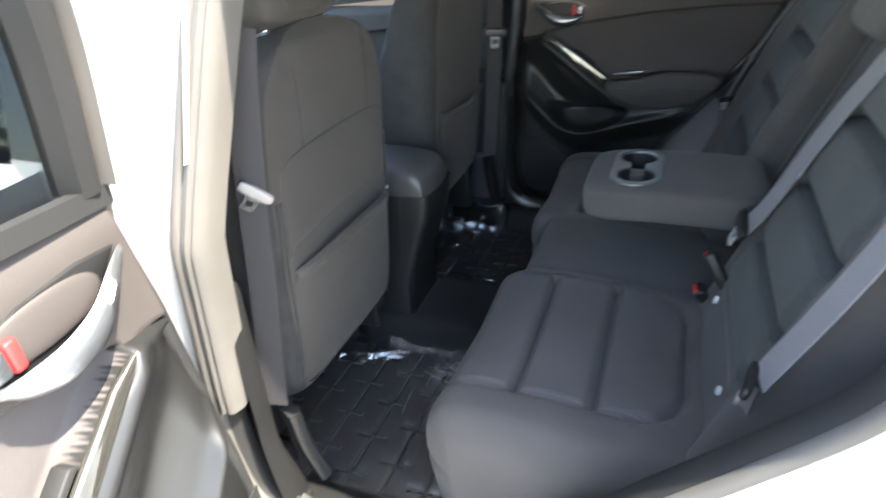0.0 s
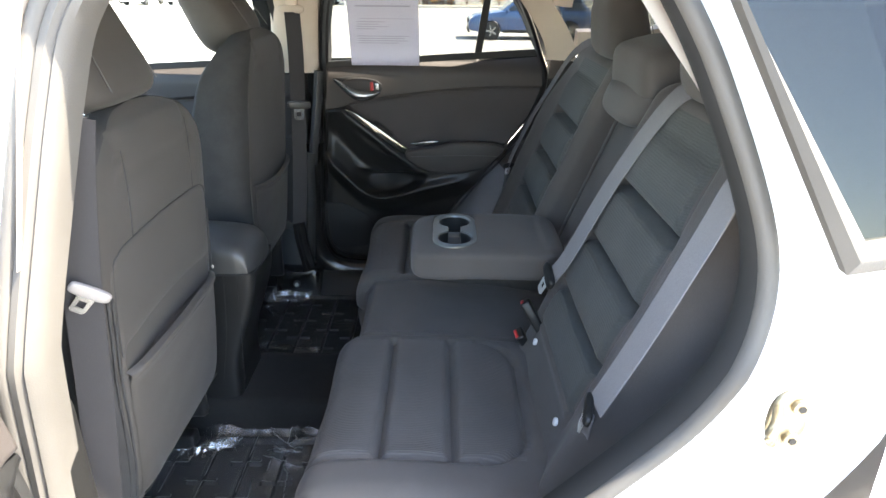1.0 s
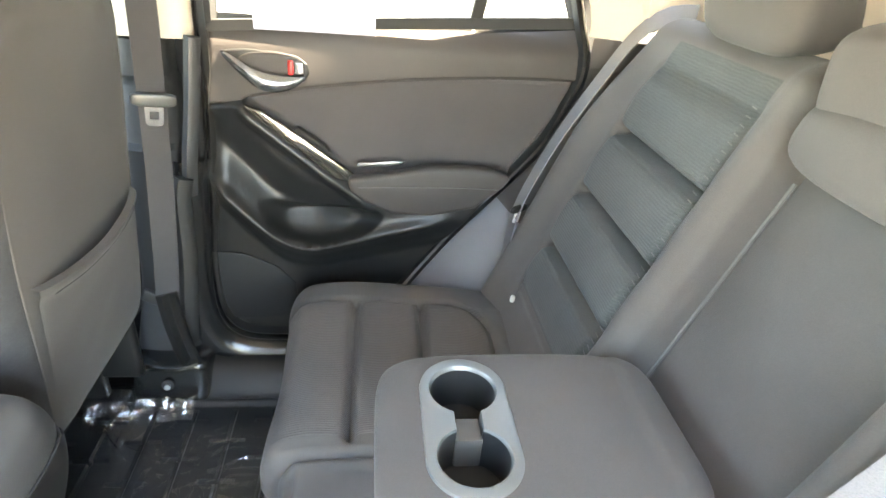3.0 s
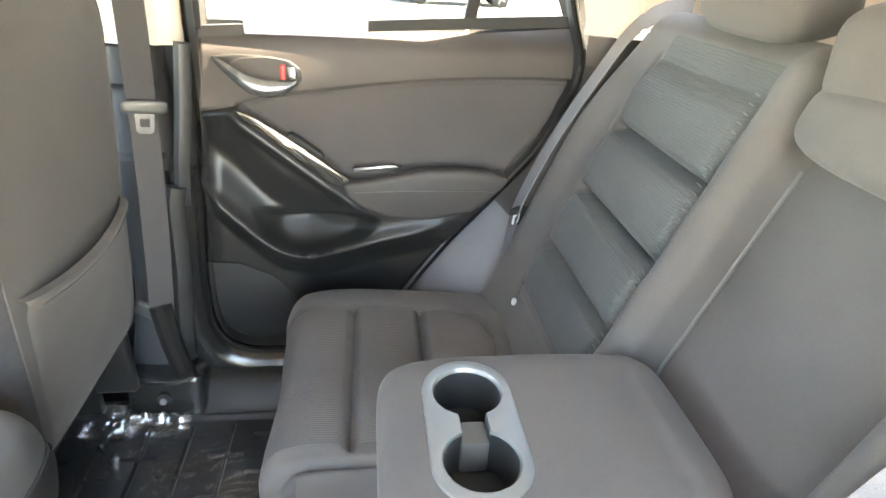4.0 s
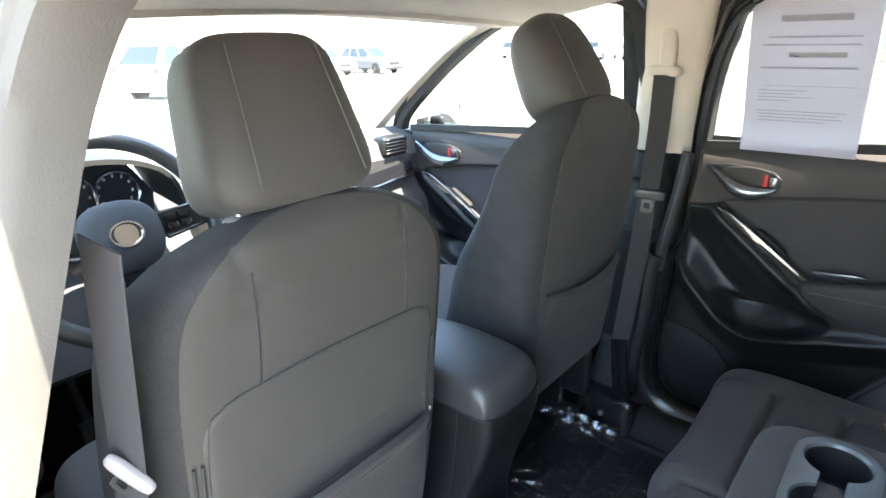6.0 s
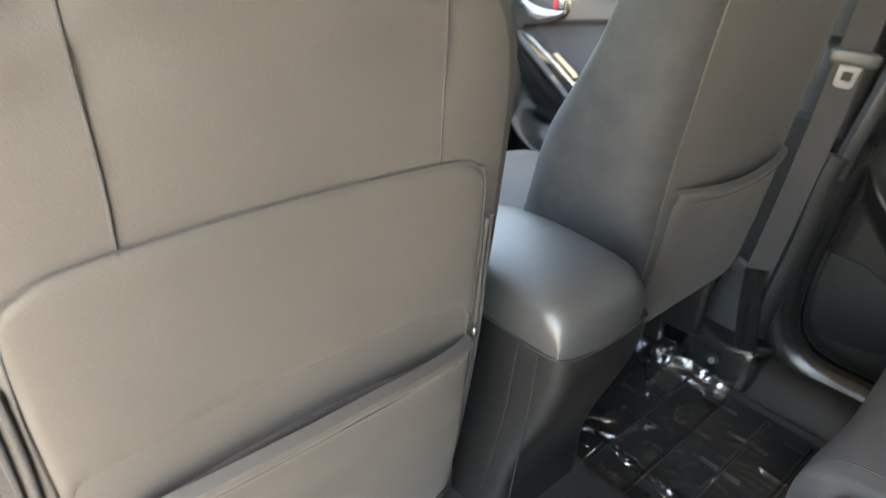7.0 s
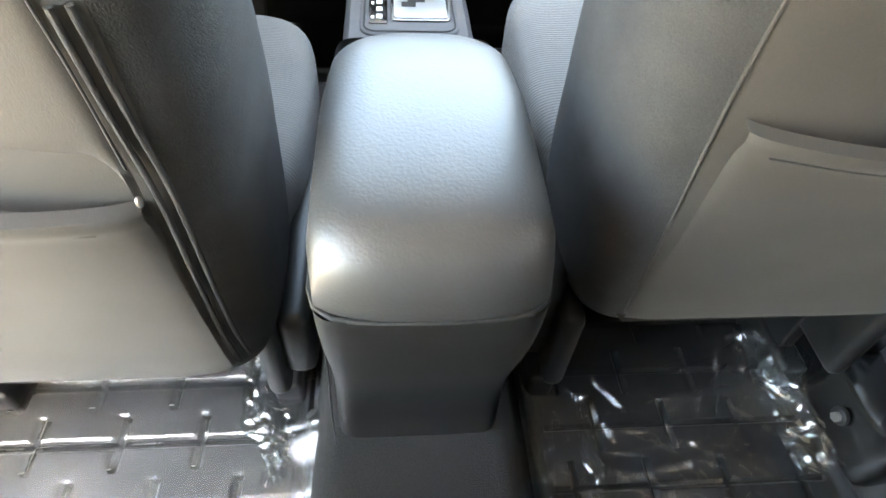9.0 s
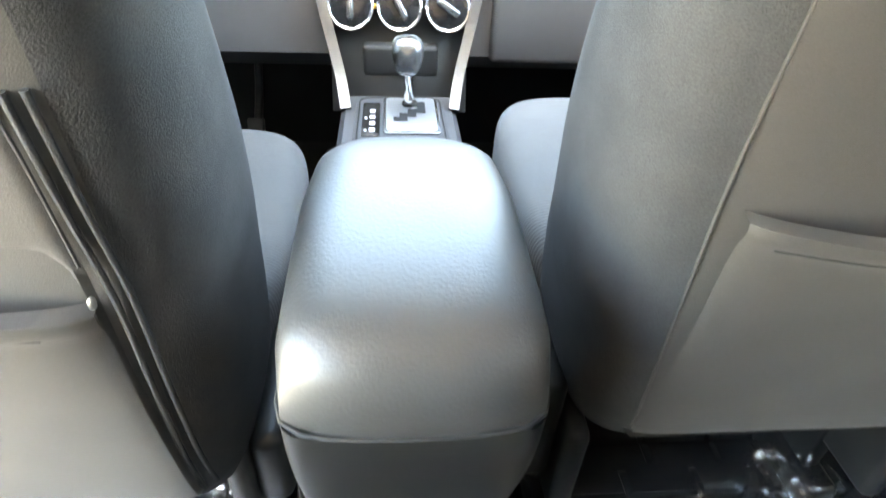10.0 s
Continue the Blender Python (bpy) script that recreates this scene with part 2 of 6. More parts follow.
def sheet(fn, nu, nv, wrap_u=False, mat_fn=None):
    """A grid of nu x nv quads from fn(u, v) with u, v in 0..1."""
    bm = bmesh.new()
    cols = nu if wrap_u else nu + 1
    vs = [[bm.verts.new(fn(i / nu, j / nv)) for j in range(nv + 1)] for i in range(cols)]
    for i in range(nu):
        for j in range(nv):
            k = (i + 1) % cols
            f = bm.faces.new((vs[i][j], vs[k][j], vs[k][j + 1], vs[i][j + 1]))
            if mat_fn:
                f.material_index = mat_fn((i + 0.5) / nu, (j + 0.5) / nv)
    return bm


def smooth_line(pts, n):
    """n + 1 points on a Catmull-Rom line through pts, evenly spaced along it."""
    pts = [Vector(p) for p in pts]
    ext = [2 * pts[0] - pts[1]] + pts + [2 * pts[-1] - pts[-2]]
    fine = []
    for i in range(1, len(ext) - 2):
        a, b, c, d = ext[i - 1:i + 3]
        for k in range(16):
            t = k / 16
            fine.append(0.5 * (2 * b + (c - a) * t + (2 * a - 5 * b + 4 * c - d) * t * t + (3 * b - a - 3 * c + d) * t ** 3))
    fine.append(pts[-1])
    run = [0.0]
    for a, b in zip(fine, fine[1:]):
        run.append(run[-1] + (b - a).length)
    out, j = [], 0
    for i in range(n + 1):
        s = run[-1] * i / n
        while j < len(run) - 2 and run[j + 1] < s:
            j += 1
        f = (s - run[j]) / max(run[j + 1] - run[j], 1e-9)
        out.append(fine[j].lerp(fine[j + 1], min(max(f, 0), 1)))
    return out


def sweep(pts, profile, normal=(0, 0, 1), n=0, closed=False, cap=True):
    """Sweeps a closed 2D profile [(side, out)...] along pts; out lies along normal, side across it."""
    line = smooth_line(pts, n) if n else [Vector(p) for p in pts]
    bm = bmesh.new()
    rings = []
    for i, p in enumerate(line):
        a = line[i - 1] if (i or closed) else p
        b = line[(i + 1) % len(line)] if (i < len(line) - 1 or closed) else p
        d = (b - a).normalized()
        nn = Vector(normal(p) if callable(normal) else normal)
        nn = (nn - d * nn.dot(d)).normalized()
        s = d.cross(nn)
        rings.append([bm.verts.new(p + s * q[0] + nn * q[1]) for q in profile])
    m = len(profile)
    for i in range(len(rings) if closed else len(rings) - 1):
        r0, r1 = rings[i], rings[(i + 1) % len(rings)]
        for k in range(m):
            bm.faces.new((r0[k], r0[(k + 1) % m], r1[(k + 1) % m], r1[k]))
    if cap and not closed:
        bm.faces.new(rings[0])
        bm.faces.new(rings[-1][::-1])
    return bm


def circle(r, n=10, sx=1.0):
    return [(sx * r * math.cos(2 * math.pi * k / n), r * math.sin(2 * math.pi * k / n)) for k in range(n)]


def tube(pts, r, n=0, sides=10, normal=(0.13, 0.21, 0.97), closed=False):
    return sweep(pts, circle(r, sides), normal, n, closed)


def strap(pts, width, normal, n=30, thick=0.0018):
    w, t = width / 2, thick / 2
    return sweep(pts, [(-w, -t), (-w * 0.97, t), (w * 0.97, t), (w, -t)], normal, n)


def plate(pts, depth, axis="x", bevel=0.0, seg=2):
    """A flat shape given by (a, b) corners, thick along the axis from c0: pts are 3D corners in one plane; depth a vector."""
    bm = bmesh.new()
    f = bm.faces.new([bm.verts.new(p) for p in pts])
    ext = bmesh.ops.extrude_face_region(bm, geom=[f])
    bmesh.ops.translate(bm, verts=[v for v in ext["geom"] if isinstance(v, bmesh.types.BMVert)], vec=depth)
    if bevel:
        bmesh.ops.recalc_face_normals(bm, faces=bm.faces[:])
        bmesh.ops.bevel(bm, geom=[e for e in bm.edges if e.calc_face_angle(0) > 0.5], offset=bevel, segments=seg, profile=0.5, affect="EDGES")
    return bm


def disc(c, r, axis, depth, n=24, bevel=0.0):
    """A short cylinder from c along axis."""
    a = Vector(axis).normalized()
    u = a.orthogonal().normalized()
    w = a.cross(u)
    pts = [Vector(c) + r * (u * math.cos(2 * math.pi * k / n) + w * math.sin(2 * math.pi * k / n)) for k in range(n)]
    return plate(pts, a * depth, bevel=bevel)


def ring(c, r, axis, thick, n=32, sides=8):
    a = Vector(axis).normalized()
    u = a.orthogonal().normalized()
    w = a.cross(u)
    pts = [Vector(c) + r * (u * math.cos(2 * math.pi * k / n) + w * math.sin(2 * math.pi * k / n)) for k in range(n)]
    return sweep(pts, circle(thick, sides), a, closed=True)


def step(a, b, x):
    t = min(max((x - a) / (b - a), 0.0), 1.0)
    return t * t * (3 - 2 * t)


def bumpf(x, w):
    return math.exp(-(x / w) ** 2)


def lerp_table(rows, x):
    """Linear table lookup: rows of (x, y) in rising x."""
    if x <= rows[0][0]:
        return rows[0][1]
    for (a, p), (b, q) in zip(rows, rows[1:]):
        if x <= b:
            return p + (q - p) * (x - a) / (b - a)
    return rows[-1][1]


def ease_table(rows, x):
    """Smooth table lookup (monotone cubic easing between rows is enough here: Catmull-Rom on even spans)."""
    if x <= rows[0][0]:
        return rows[0][1]
    if x >= rows[-1][0]:
        return rows[-1][1]
    for i in range(len(rows) - 1):
        (a, p), (b, q) = rows[i], rows[i + 1]
        if x <= b:
            h = b - a
            m0 = (q - rows[i - 1][1]) / (b - rows[i - 1][0]) if i else (q - p) / h
            m1 = (rows[i + 2][1] - p) / (rows[i + 2][0] - a) if i < len(rows) - 2 else (q - p) / h
            t = (x - a) / h
            return (2 * t ** 3 - 3 * t * t + 1) * p + (t ** 3 - 2 * t * t + t) * h * m0 + (3 * t * t - 2 * t ** 3) * q + (t ** 3 - t * t) * h * m1


# ---- ground ----
def ground_z(x):
    """The lot falls away gently towards +x."""
    return -0.55 * step(4.0, 21.0, x)


GROUND_X = [-800, -100, -20, 0] + [4 + 1.7 * k for k in range(11)] + [40, 100, 800]
bm = sheet(lambda u, v: (GROUND_X[round(u * 17)], (v - 0.5) * 1600, ground_z(GROUND_X[round(u * 17)])), 17, 8)
part("ground", bm, ASPHALT, label="sunlit pale asphalt of a parking lot", kind="structure")

# ---- the car's shell ----
shell = tagged(thing("car_body", (0, 0.3, 0.3), "white car body with beige pillar trim, rear door open", "car body"), kind="structure")

# the rear door's opening, as (y, z) round the loop
OPENING = [(0.637, 1.300), (0.648, 1.150), (0.657, 1.00), (0.668, 0.85), (0.676, 0.72), (0.665, 0.61), (0.615, 0.555), (0.50, 0.545), (0.39, 0.555),
           (0.31, 0.600), (0.25, 0.665), (0.19, 0.745), (0.12, 0.835), (0.032, 0.936), (-0.055, 1.045), (-0.096, 1.142), (-0.110, 1.195), (-0.106, 1.251),
           (-0.082, 1.305), (-0.048, 1.385), (-0.005, 1.466), (0.045, 1.540), (0.115, 1.588), (0.28, 1.603), (0.46, 1.600), (0.555, 1.565), (0.598, 1.490), (0.622, 1.40)]


def side_x(z):
    """Half width of the flank: upright below the belt, leaning in above it."""
    return 0.755 - 0.27 * max(z - 1.12, 0.0) - 0.02 * step(0.9, 0.5, z)


OPENING_LEFT = [(0.686, 1.300), (0.716, 1.150), (0.736, 1.000), (0.754, 0.850), (0.764, 0.720), (0.751, 0.610), (0.686, 0.555), (0.538, 0.545), (0.395, 0.556),
                (0.312, 0.601), (0.254, 0.667), (0.194, 0.750), (0.124, 0.840), (0.035, 0.940), (-0.051, 1.043), (-0.096, 1.130), (-0.112, 1.190), (-0.112, 1.248),
                (-0.096, 1.308), (-0.062, 1.390), (-0.021, 1.473), (0.032, 1.545), (0.108, 1.589), (0.280, 1.603), (0.460, 1.600), (0.573, 1.565), (0.636, 1.490),
                (0.664, 1.400)]
LOOP = smooth_line([(0, y, z) for y, z in OPENING + OPENING[:1]], 160)[:-1]
LOOP_LEFT = smooth_line([(0, y, z) for y, z in OPENING_LEFT + OPENING_LEFT[:1]], 160)[:-1]


def outward(loop):
    out = []
    for i, p in enumerate(loop):
        d = (loop[(i + 1) % len(loop)] - loop[i - 1]).normalized()
        n = Vector((0, d.z, -d.y))
        out.append(-n if n.dot(p - Vector((0, 0.3, 1.1))) < 0 else n)
    return out


NORMALS, NORMALS_LEFT = outward(LOOP), outward(LOOP_LEFT)


def loop_sheet(side, rows, first=0, last=160):
    """A band round the opening: rows of (outward along the flank, sideways)."""
    bm = bmesh.new()
    idx = [i % 160 for i in range(first, last + 1)]
    vs = []
    for i in idx:
        p, n = (LOOP_LEFT[i], NORMALS_LEFT[i]) if side < 0 else (LOOP[i], NORMALS[i])
        vs.append([bm.verts.new((side * (side_x(p.z + n.z * o) + s), p.y + n.y * o, p.z + n.z * o)) for o, s in rows])
    for a, b in zip(vs, vs[1:]):
        for k in range(len(rows) - 1):
            bm.faces.new((a[k], a[k + 1], b[k + 1], b[k]))
    bmesh.ops.remove_doubles(bm, verts=bm.verts[:], dist=0.0003)
    return bm


for side, word in ((-1, "left"), (1, "right")):
    part("inner_flange", loop_sheet(side, [(-0.004, -0.048), (-0.003, -0.030), (0.003, -0.009)], 100, 146), BEIGE, shell, "beige inner edge of the door opening")
    part("lower_flange", loop_sheet(side, [(-0.004, -0.048), (-0.003, -0.030), (0.003, -0.009)], -14, 100), HARD, shell)
    # right jamb is coloured black for the shade behind its shut door
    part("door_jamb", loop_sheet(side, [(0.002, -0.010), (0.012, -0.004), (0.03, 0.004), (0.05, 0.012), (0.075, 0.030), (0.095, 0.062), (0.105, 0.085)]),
         WHITE if side < 0 else BLACKRUB, shell, "white painted door jamb" if side < 0 else "door jamb, blackened for shade behind the shut door")
    seal = [(side * (side_x(p.z) + 0.002), p.y, p.z) for p in (LOOP_LEFT if side < 0 else LOOP)]
    # one kind of seal: sunlit copy grey on the left, shaded copy black
    part("door_seal", sweep(seal, circle(0.0125, 10, 0.85), (side, 0, 0), closed=True), RUBBER if side < 0 else BLACKRUB, shell, "rubber door seal, grey for the sunlit side" if side < 0 else "rubber door seal, blackened for the shaded side")
    part("seal_lip", loop_sheet(side, [(-0.010, 0.001), (-0.017, -0.014), (-0.013, -0.035)], 24, 144), BLACKRUB, shell)
    # pillar seal likewise: colour carries sun on the left, shade on the right
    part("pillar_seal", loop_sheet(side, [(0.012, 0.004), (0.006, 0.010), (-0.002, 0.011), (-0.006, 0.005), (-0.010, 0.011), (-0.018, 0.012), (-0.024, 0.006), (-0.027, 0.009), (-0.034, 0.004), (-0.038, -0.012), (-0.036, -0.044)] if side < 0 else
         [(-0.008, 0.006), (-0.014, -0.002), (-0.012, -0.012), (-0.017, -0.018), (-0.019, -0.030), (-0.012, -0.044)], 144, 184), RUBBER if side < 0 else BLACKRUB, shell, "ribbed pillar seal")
    # inner trim behind the seal, towards the cabin
    surround = [(-0.008, -0.018), (0.012, -0.035), (0.04, -0.06), (0.06, -0.075), (0.10, -0.10), (0.15, -0.145), (0.22, -0.16)]
    part("door_surround_trim", loop_sheet(side, surround, 54, 80), HARD if side < 0 else QUARTER, shell, "plastic trim round the rear door")
    part("upper_surround_trim", loop_sheet(side, surround, 80, 98), HARD if side < 0 else SOFT, shell, "dark plastic trim beside the backrest")
    part("shoulder_trim", sheet(lambda u, v: (side * (0.700 - 0.10 * u), -0.112 - 0.30 * u, 1.08 + 0.20 * v), 6, 4), SOFT, shell, "dark trim beside the backrest shoulder")
    # quarter panel behind the door, with its window
    def flank(u, v):
        y = -0.19 - u * 0.95
        z = 0.35 + v * 0.93
        arch = max(0.0, 0.43 - math.hypot(y + 0.55, z - 0.36))
        bow = 0.088 + 0.03 * math.sin(math.pi * min(max((z - 0.35) / 0.9, 0), 1)) - 0.10 * step(-0.75, -1.2, y)
        return (side * (side_x(z) + bow - 0.25 * step(0.0, 0.05, arch)), y, z)
    part("quarter_panel", sheet(flank, 40, 40), WHITE, shell, "white rear quarter panel")
    def sill(u, v):
        a = math.pi * v
        return (side * (0.80 + 0.07 * math.sin(a)), -0.25 + u * 1.95, 0.42 + 0.10 * math.cos(a))
    part("sill_panel", sheet(sill, 20, 10), WHITE, shell)
    def sill_trim(u, v):
        x = 0.80 - 0.27 * v
        return (side * x, 0.24 + u * 0.50, 0.535 - 0.01 * v - 0.085 * step(0.55, 0.9, v) + 0.006 * math.sin(v * 9))
    part("sill_trim", sheet(sill_trim, 6, 24), HARD, shell, "black plastic sill scuff trim")
    # fixed glass behind the door
    q0 = [(side * (side_x(z) + 0.092), y, z) for y, z in ((-0.139, 1.288), (-0.62, 1.36), (-0.52, 1.53), (0.010, 1.54))]
    part("quarter_glass_gasket", sweep([q0[0], q0[1], q0[2], q0[3]], [(-0.016, -0.006), (-0.016, 0.008), (0.0, 0.014), (0.016, 0.008), (0.016, -0.006)], (side, 0, 0), closed=True), RUBBER, shell, "grey rubber window gasket")
    part("quarter_glass", plate(q0, Vector((side * 0.004, 0, 0))), REARGLASS, shell, smooth=0).visible_shadow = False
    # cant rail and the rear pillar outside
    part("upper_quarter", sheet(lambda u, v: (side * (side_x(1.28 + 0.34 * v) + 0.075 - 0.01 * v), -0.64 - 0.5 * u + 0.1 * v, 1.28 + 0.34 * v), 8, 8), WHITE, shell)
    part("cant_rail", sweep([(side * 0.575, 1.14, 1.575), (side * 0.615, 0.75, 1.635), (side * 0.63, 0.3, 1.650), (side * 0.625, -0.3, 1.640), (side * 0.60, -1.05, 1.60)],
         [(-0.05, -0.02), (-0.05, 0.03), (0.0, 0.045), (0.06, 0.03), (0.06, -0.03)], (0, 0, 1), n=24), WHITE, shell)
    # beige inner pillars
    def rear_pillar(u, v):
        z = 1.285 + 0.32 * v
        y = -0.095 + 0.17 * step(0.0, 1.0, v) - 0.09 * u
        return (side * (side_x(z) - 0.030 - 0.030 * math.sin(u * 1.5)), y, z)
    part("c_pillar_trim", sheet(rear_pillar, 8, 12), BEIGE, shell, "beige plastic pillar trim")
    part("quarter_reveal", sweep([(side * (side_x(z) - 0.055), y, z) for y, z in ((-0.18, 1.345), (-0.42, 1.355), (-0.46, 1.42), (-0.42, 1.53), (-0.15, 1.54), (-0.12, 1.45))],
         [(-0.035, -0.03), (-0.028, 0.008), (0.0, 0.018), (0.03, 0.010), (0.05, -0.06)], (-side, 0, 0), n=48, closed=False), BEIGE, shell, "beige rounded window surround")
    part("luggage_side_trim", sheet(lambda u, v: (side * (0.60 - 0.05 * v * u), -0.44 - (0.60 - 0.52 * max(v - 0.47, 0) / 0.53) * u, 0.75 + 0.85 * v), 6, 8), BEIGE, shell, "beige luggage bay trim")
    part("luggage_lower_trim", sheet(lambda u, v: (side * 0.605, -0.20 - 0.8 * u, 0.60 + 0.66 * v), 6, 8), QUARTER, shell)

# roof, headliner, bulkheads
part("roof_panel", sheet(lambda u, v: ((u - 0.5) * 1.24, -1.1 + v * 2.25, 1.655 + 0.035 * math.sin(math.pi * u) - 0.07 * step(0.75, 1.0, v) - 0.05 * step(0.25, 0.0, v)), 24, 24), WHITE, shell)
part("headliner", sheet(lambda u, v: ((u - 0.5) * 1.20, -1.05 + v * 2.18, 1.612 + 0.02 * math.sin(math.pi * u) - 0.07 * step(0.75, 1.0, v) - 0.05 * step(0.25, 0.0, v)), 24, 24), HEADLINER, shell, "pale headliner cloth")
part("floor_pan", sheet(lambda u, v: ((u - 0.5) * 1.52, -0.2 + v * 2.2, 0.437 + 0.105 * step(0.155, 0.105, abs((u - 0.5) * 1.52))
     + 0.0015 * noise.noise((u * 90, v * 130, 0))), 120, 90), CARPET, shell, "black carpet over floor and tunnel")
part("underbody", rbox(-0.75, 0.75, -1.0, 1.9, 0.28, 0.40, 0.02), BLACKRUB, shell)
part("luggage_floor", rbox(-0.60, 0.60, -1.05, -0.24, 0.66, 0.72, 0.01), CARPET, shell)
part("rear_hatch", sheet(lambda u, v: ((u - 0.5) * 1.3, -1.10 + 0.10 * v + 0.98 * max(v - 0.56, 0), 0.55 + 1.05 * v), 12, 24, mat_fn=lambda u, v: 1 if v > 0.58 else 0), [BEIGE, DARKGLASS], shell, "beige tailgate trim with a dark window")
for side in (-1, 1):
    part("front_sill_trim", rbox(min(side * 0.66, side * 0.80), max(side * 0.66, side * 0.80), 0.70, 2.0, 0.38, 0.555, 0.015), HARD, shell, "black front sill trim")
    part("kick_panel", rbox(min(side * 0.70, side * 0.80), max(side * 0.70, side * 0.80), 1.585, 2.02, 0.40, 1.215, 0.015), HARD, shell, "dark footwell side panel")
part("front_bulkhead", rbox(-0.74, 0.74, 1.98, 2.05, 0.35, 1.12, 0.02), CARPET, shell)

for side in (-1, 1):
    # B-pillar: beige above the belt, black below
    def bpillar(u, v):
        z = 1.235 + 0.38 * v
        a = math.pi * (u - 0.5)
        return (side * (side_x(z) + 0.02 - 0.055 * max(math.cos(a), 0.0) ** 0.45), 0.724 + (0.034 if side < 0 else 0.0) + 0.078 * math.sin(a) - 0.045 * v, z)
    part("b_pillar_upper_trim", sheet(bpillar, 24, 10), BEIGE, shell, "beige upper pillar trim")
    def bpillar_low(u, v):
        z = 0.50 + 0.733 * v
        a = math.pi * (u - 0.5)
        wide = 0.055 + 0.024 * step(0.75, 0.5, z)
        y = 0.780 - 0.033 * v + wide * math.sin(a)
        dip = 0.020 * step(1.020, 1.034, z) * step(1.168, 1.156, z) * step(0.668, 0.682, y)
        return (side * (0.735 + dip - (0.062 + 0.035 * step(0.72, 0.52, z)) * max(math.cos(a), 0.0) ** 0.45), y, z)
    part("b_pillar_lower_trim", sheet(bpillar_low, 48, 80), HARD if side < 0 else PILLAR, shell, "dark lower pillar trim")
    # right pillar's white is swapped for black, as shade behind the shut doors
    part("b_pillar_outer", sheet(lambda u, v: (side * (side_x(0.5 + 1.1 * v) + 0.035 + 0.02 * u), (0.655 if side > 0 else 0.740) - 0.02 * v + 0.21 * u, 0.50 + 1.10 * v), 12, 40, mat_fn=lambda u, v: 1 if u > 0.3 and v > 0.66 else 0), [WHITE if side < 0 else BLACKRUB, SCREEN], shell, "white pillar with a black upper face")
    if side > 0:
        # pale upright edge of the pillar trim, the dark post cover below it and the sill moulding
        edge = [(-0.014, -0.010), (-0.013, 0.006), (-0.004, 0.012), (0.008, 0.010), (0.014, -0.010)]
        part("pillar_edge_trim", sweep([(0.668, 0.640, 1.245), (0.668, 0.655, 1.13), (0.669, 0.673, 1.02), (0.684, 0.688, 0.930)], edge, (-0.9, -0.4, 0), n=16), PILLAR, shell, "dark edge of the pillar trim")
        part("post_cover", sweep([(0.660, 0.690, 0.975), (0.655, 0.698, 0.93), (0.655, 0.704, 0.80), (0.652, 0.716, 0.68), (0.648, 0.725, 0.58)], [(-0.020, -0.02), (-0.019, 0.006), (-0.008, 0.014), (0.010, 0.012), (0.019, -0.01)], (-0.9, -0.4, 0), n=20), MATTE, shell, "black post cover")
        part("sill_moulding", loop_sheet(1, [(-0.006, -0.030), (-0.004, -0.046), (0.004, -0.062), (0.020, -0.072), (0.044, -0.078), (0.056, -0.074), (0.064, -0.060), (0.070, -0.020)], 16, 56), SILL, shell, "glossy black sill moulding")
    # A-pillar and windscreen edge
    part("a_pillar_trim", sweep([(side * 0.705, 1.80, 1.20), (side * 0.680, 1.59, 1.35), (side * 0.635, 1.31, 1.525), (side * 0.610, 1.16, 1.580), (side * 0.595, 1.02, 1.612)],
         [(-0.035, -0.01), (-0.03, 0.02), (0.0, 0.035), (0.03, 0.02), (0.035, -0.01)], (-side, -0.3, 0.4), n=20), BEIGE, shell, "beige windscreen pillar trim")
    part("a_pillar_outer", sweep([(side * 0.735, 1.83, 1.20), (side * 0.715, 1.60, 1.37), (side * 0.665, 1.30, 1.56), (side * 0.625, 1.02, 1.63)],
         [(-0.03, -0.02), (-0.03, 0.02), (0.03, 0.02), (0.03, -0.02)], (side, 0, 0.3), n=20), WHITE, shell)
part("windscreen_header", sweep([(-0.60, 1.12, 1.555), (0, 1.15, 1.578), (0.60, 1.12, 1.555)], [(-0.05, -0.02), (-0.05, 0.015), (0.05, 0.015), (0.05, -0.02)], (0, 0, 1), n=10), HEADLINER, shell)
part("windscreen", sheet(lambda u, v: ((u - 0.5) * (1.42 - 0.2 * v), 1.93 - 0.84 * v + 0.12 * (1 - (2 * u - 1) ** 2), 1.16 + 0.44 * v), 12, 8), GLASS, shell, "clear windscreen").visible_shadow = False
part("bonnet", sheet(lambda u, v: ((u - 0.5) * 1.6, 2.0 + 1.0 * v, 1.10 - 0.13 * v * v - 0.06 * (2 * u - 1) ** 2), 12, 10), WHITE, shell)

# door striker on the jamb of the open door
striker = thing("door_striker", (-0.835, -0.108, 1.121), "bare steel door striker on the white jamb", "striker")
part("base_plate", puff((-0.823, -0.112, 1.119), (0.007, 0.021, 0.034), p=2.4, cuts=8), BRASSY, striker)
part("loop", tube([(-0.825, -0.099, 1.133), (-0.846, -0.086, 1.130), (-0.848, -0.082, 1.119), (-0.846, -0.086, 1.108), (-0.825, -0.099, 1.105)], 0.0055, n=14), BRASSY, striker)
for z in (1.138, 1.098):
    part("bolt", disc((-0.829, -0.116, z), 0.0085, (-1, 0, 0), 0.005, n=12, bevel=0.001), BRASSY, striker)
    part("bolt_socket", disc((-0.8345, -0.116, z), 0.0042, (-1, 0, 0), 0.0008, n=6), BLACKRUB, striker, smooth=0)


# ---- rear seat ----
BACK_Y = lambda z: 0.030 - 0.37 * (z - 0.80)


def groove(x, c, w):
    return math.exp(-((x - c) / w) ** 2)


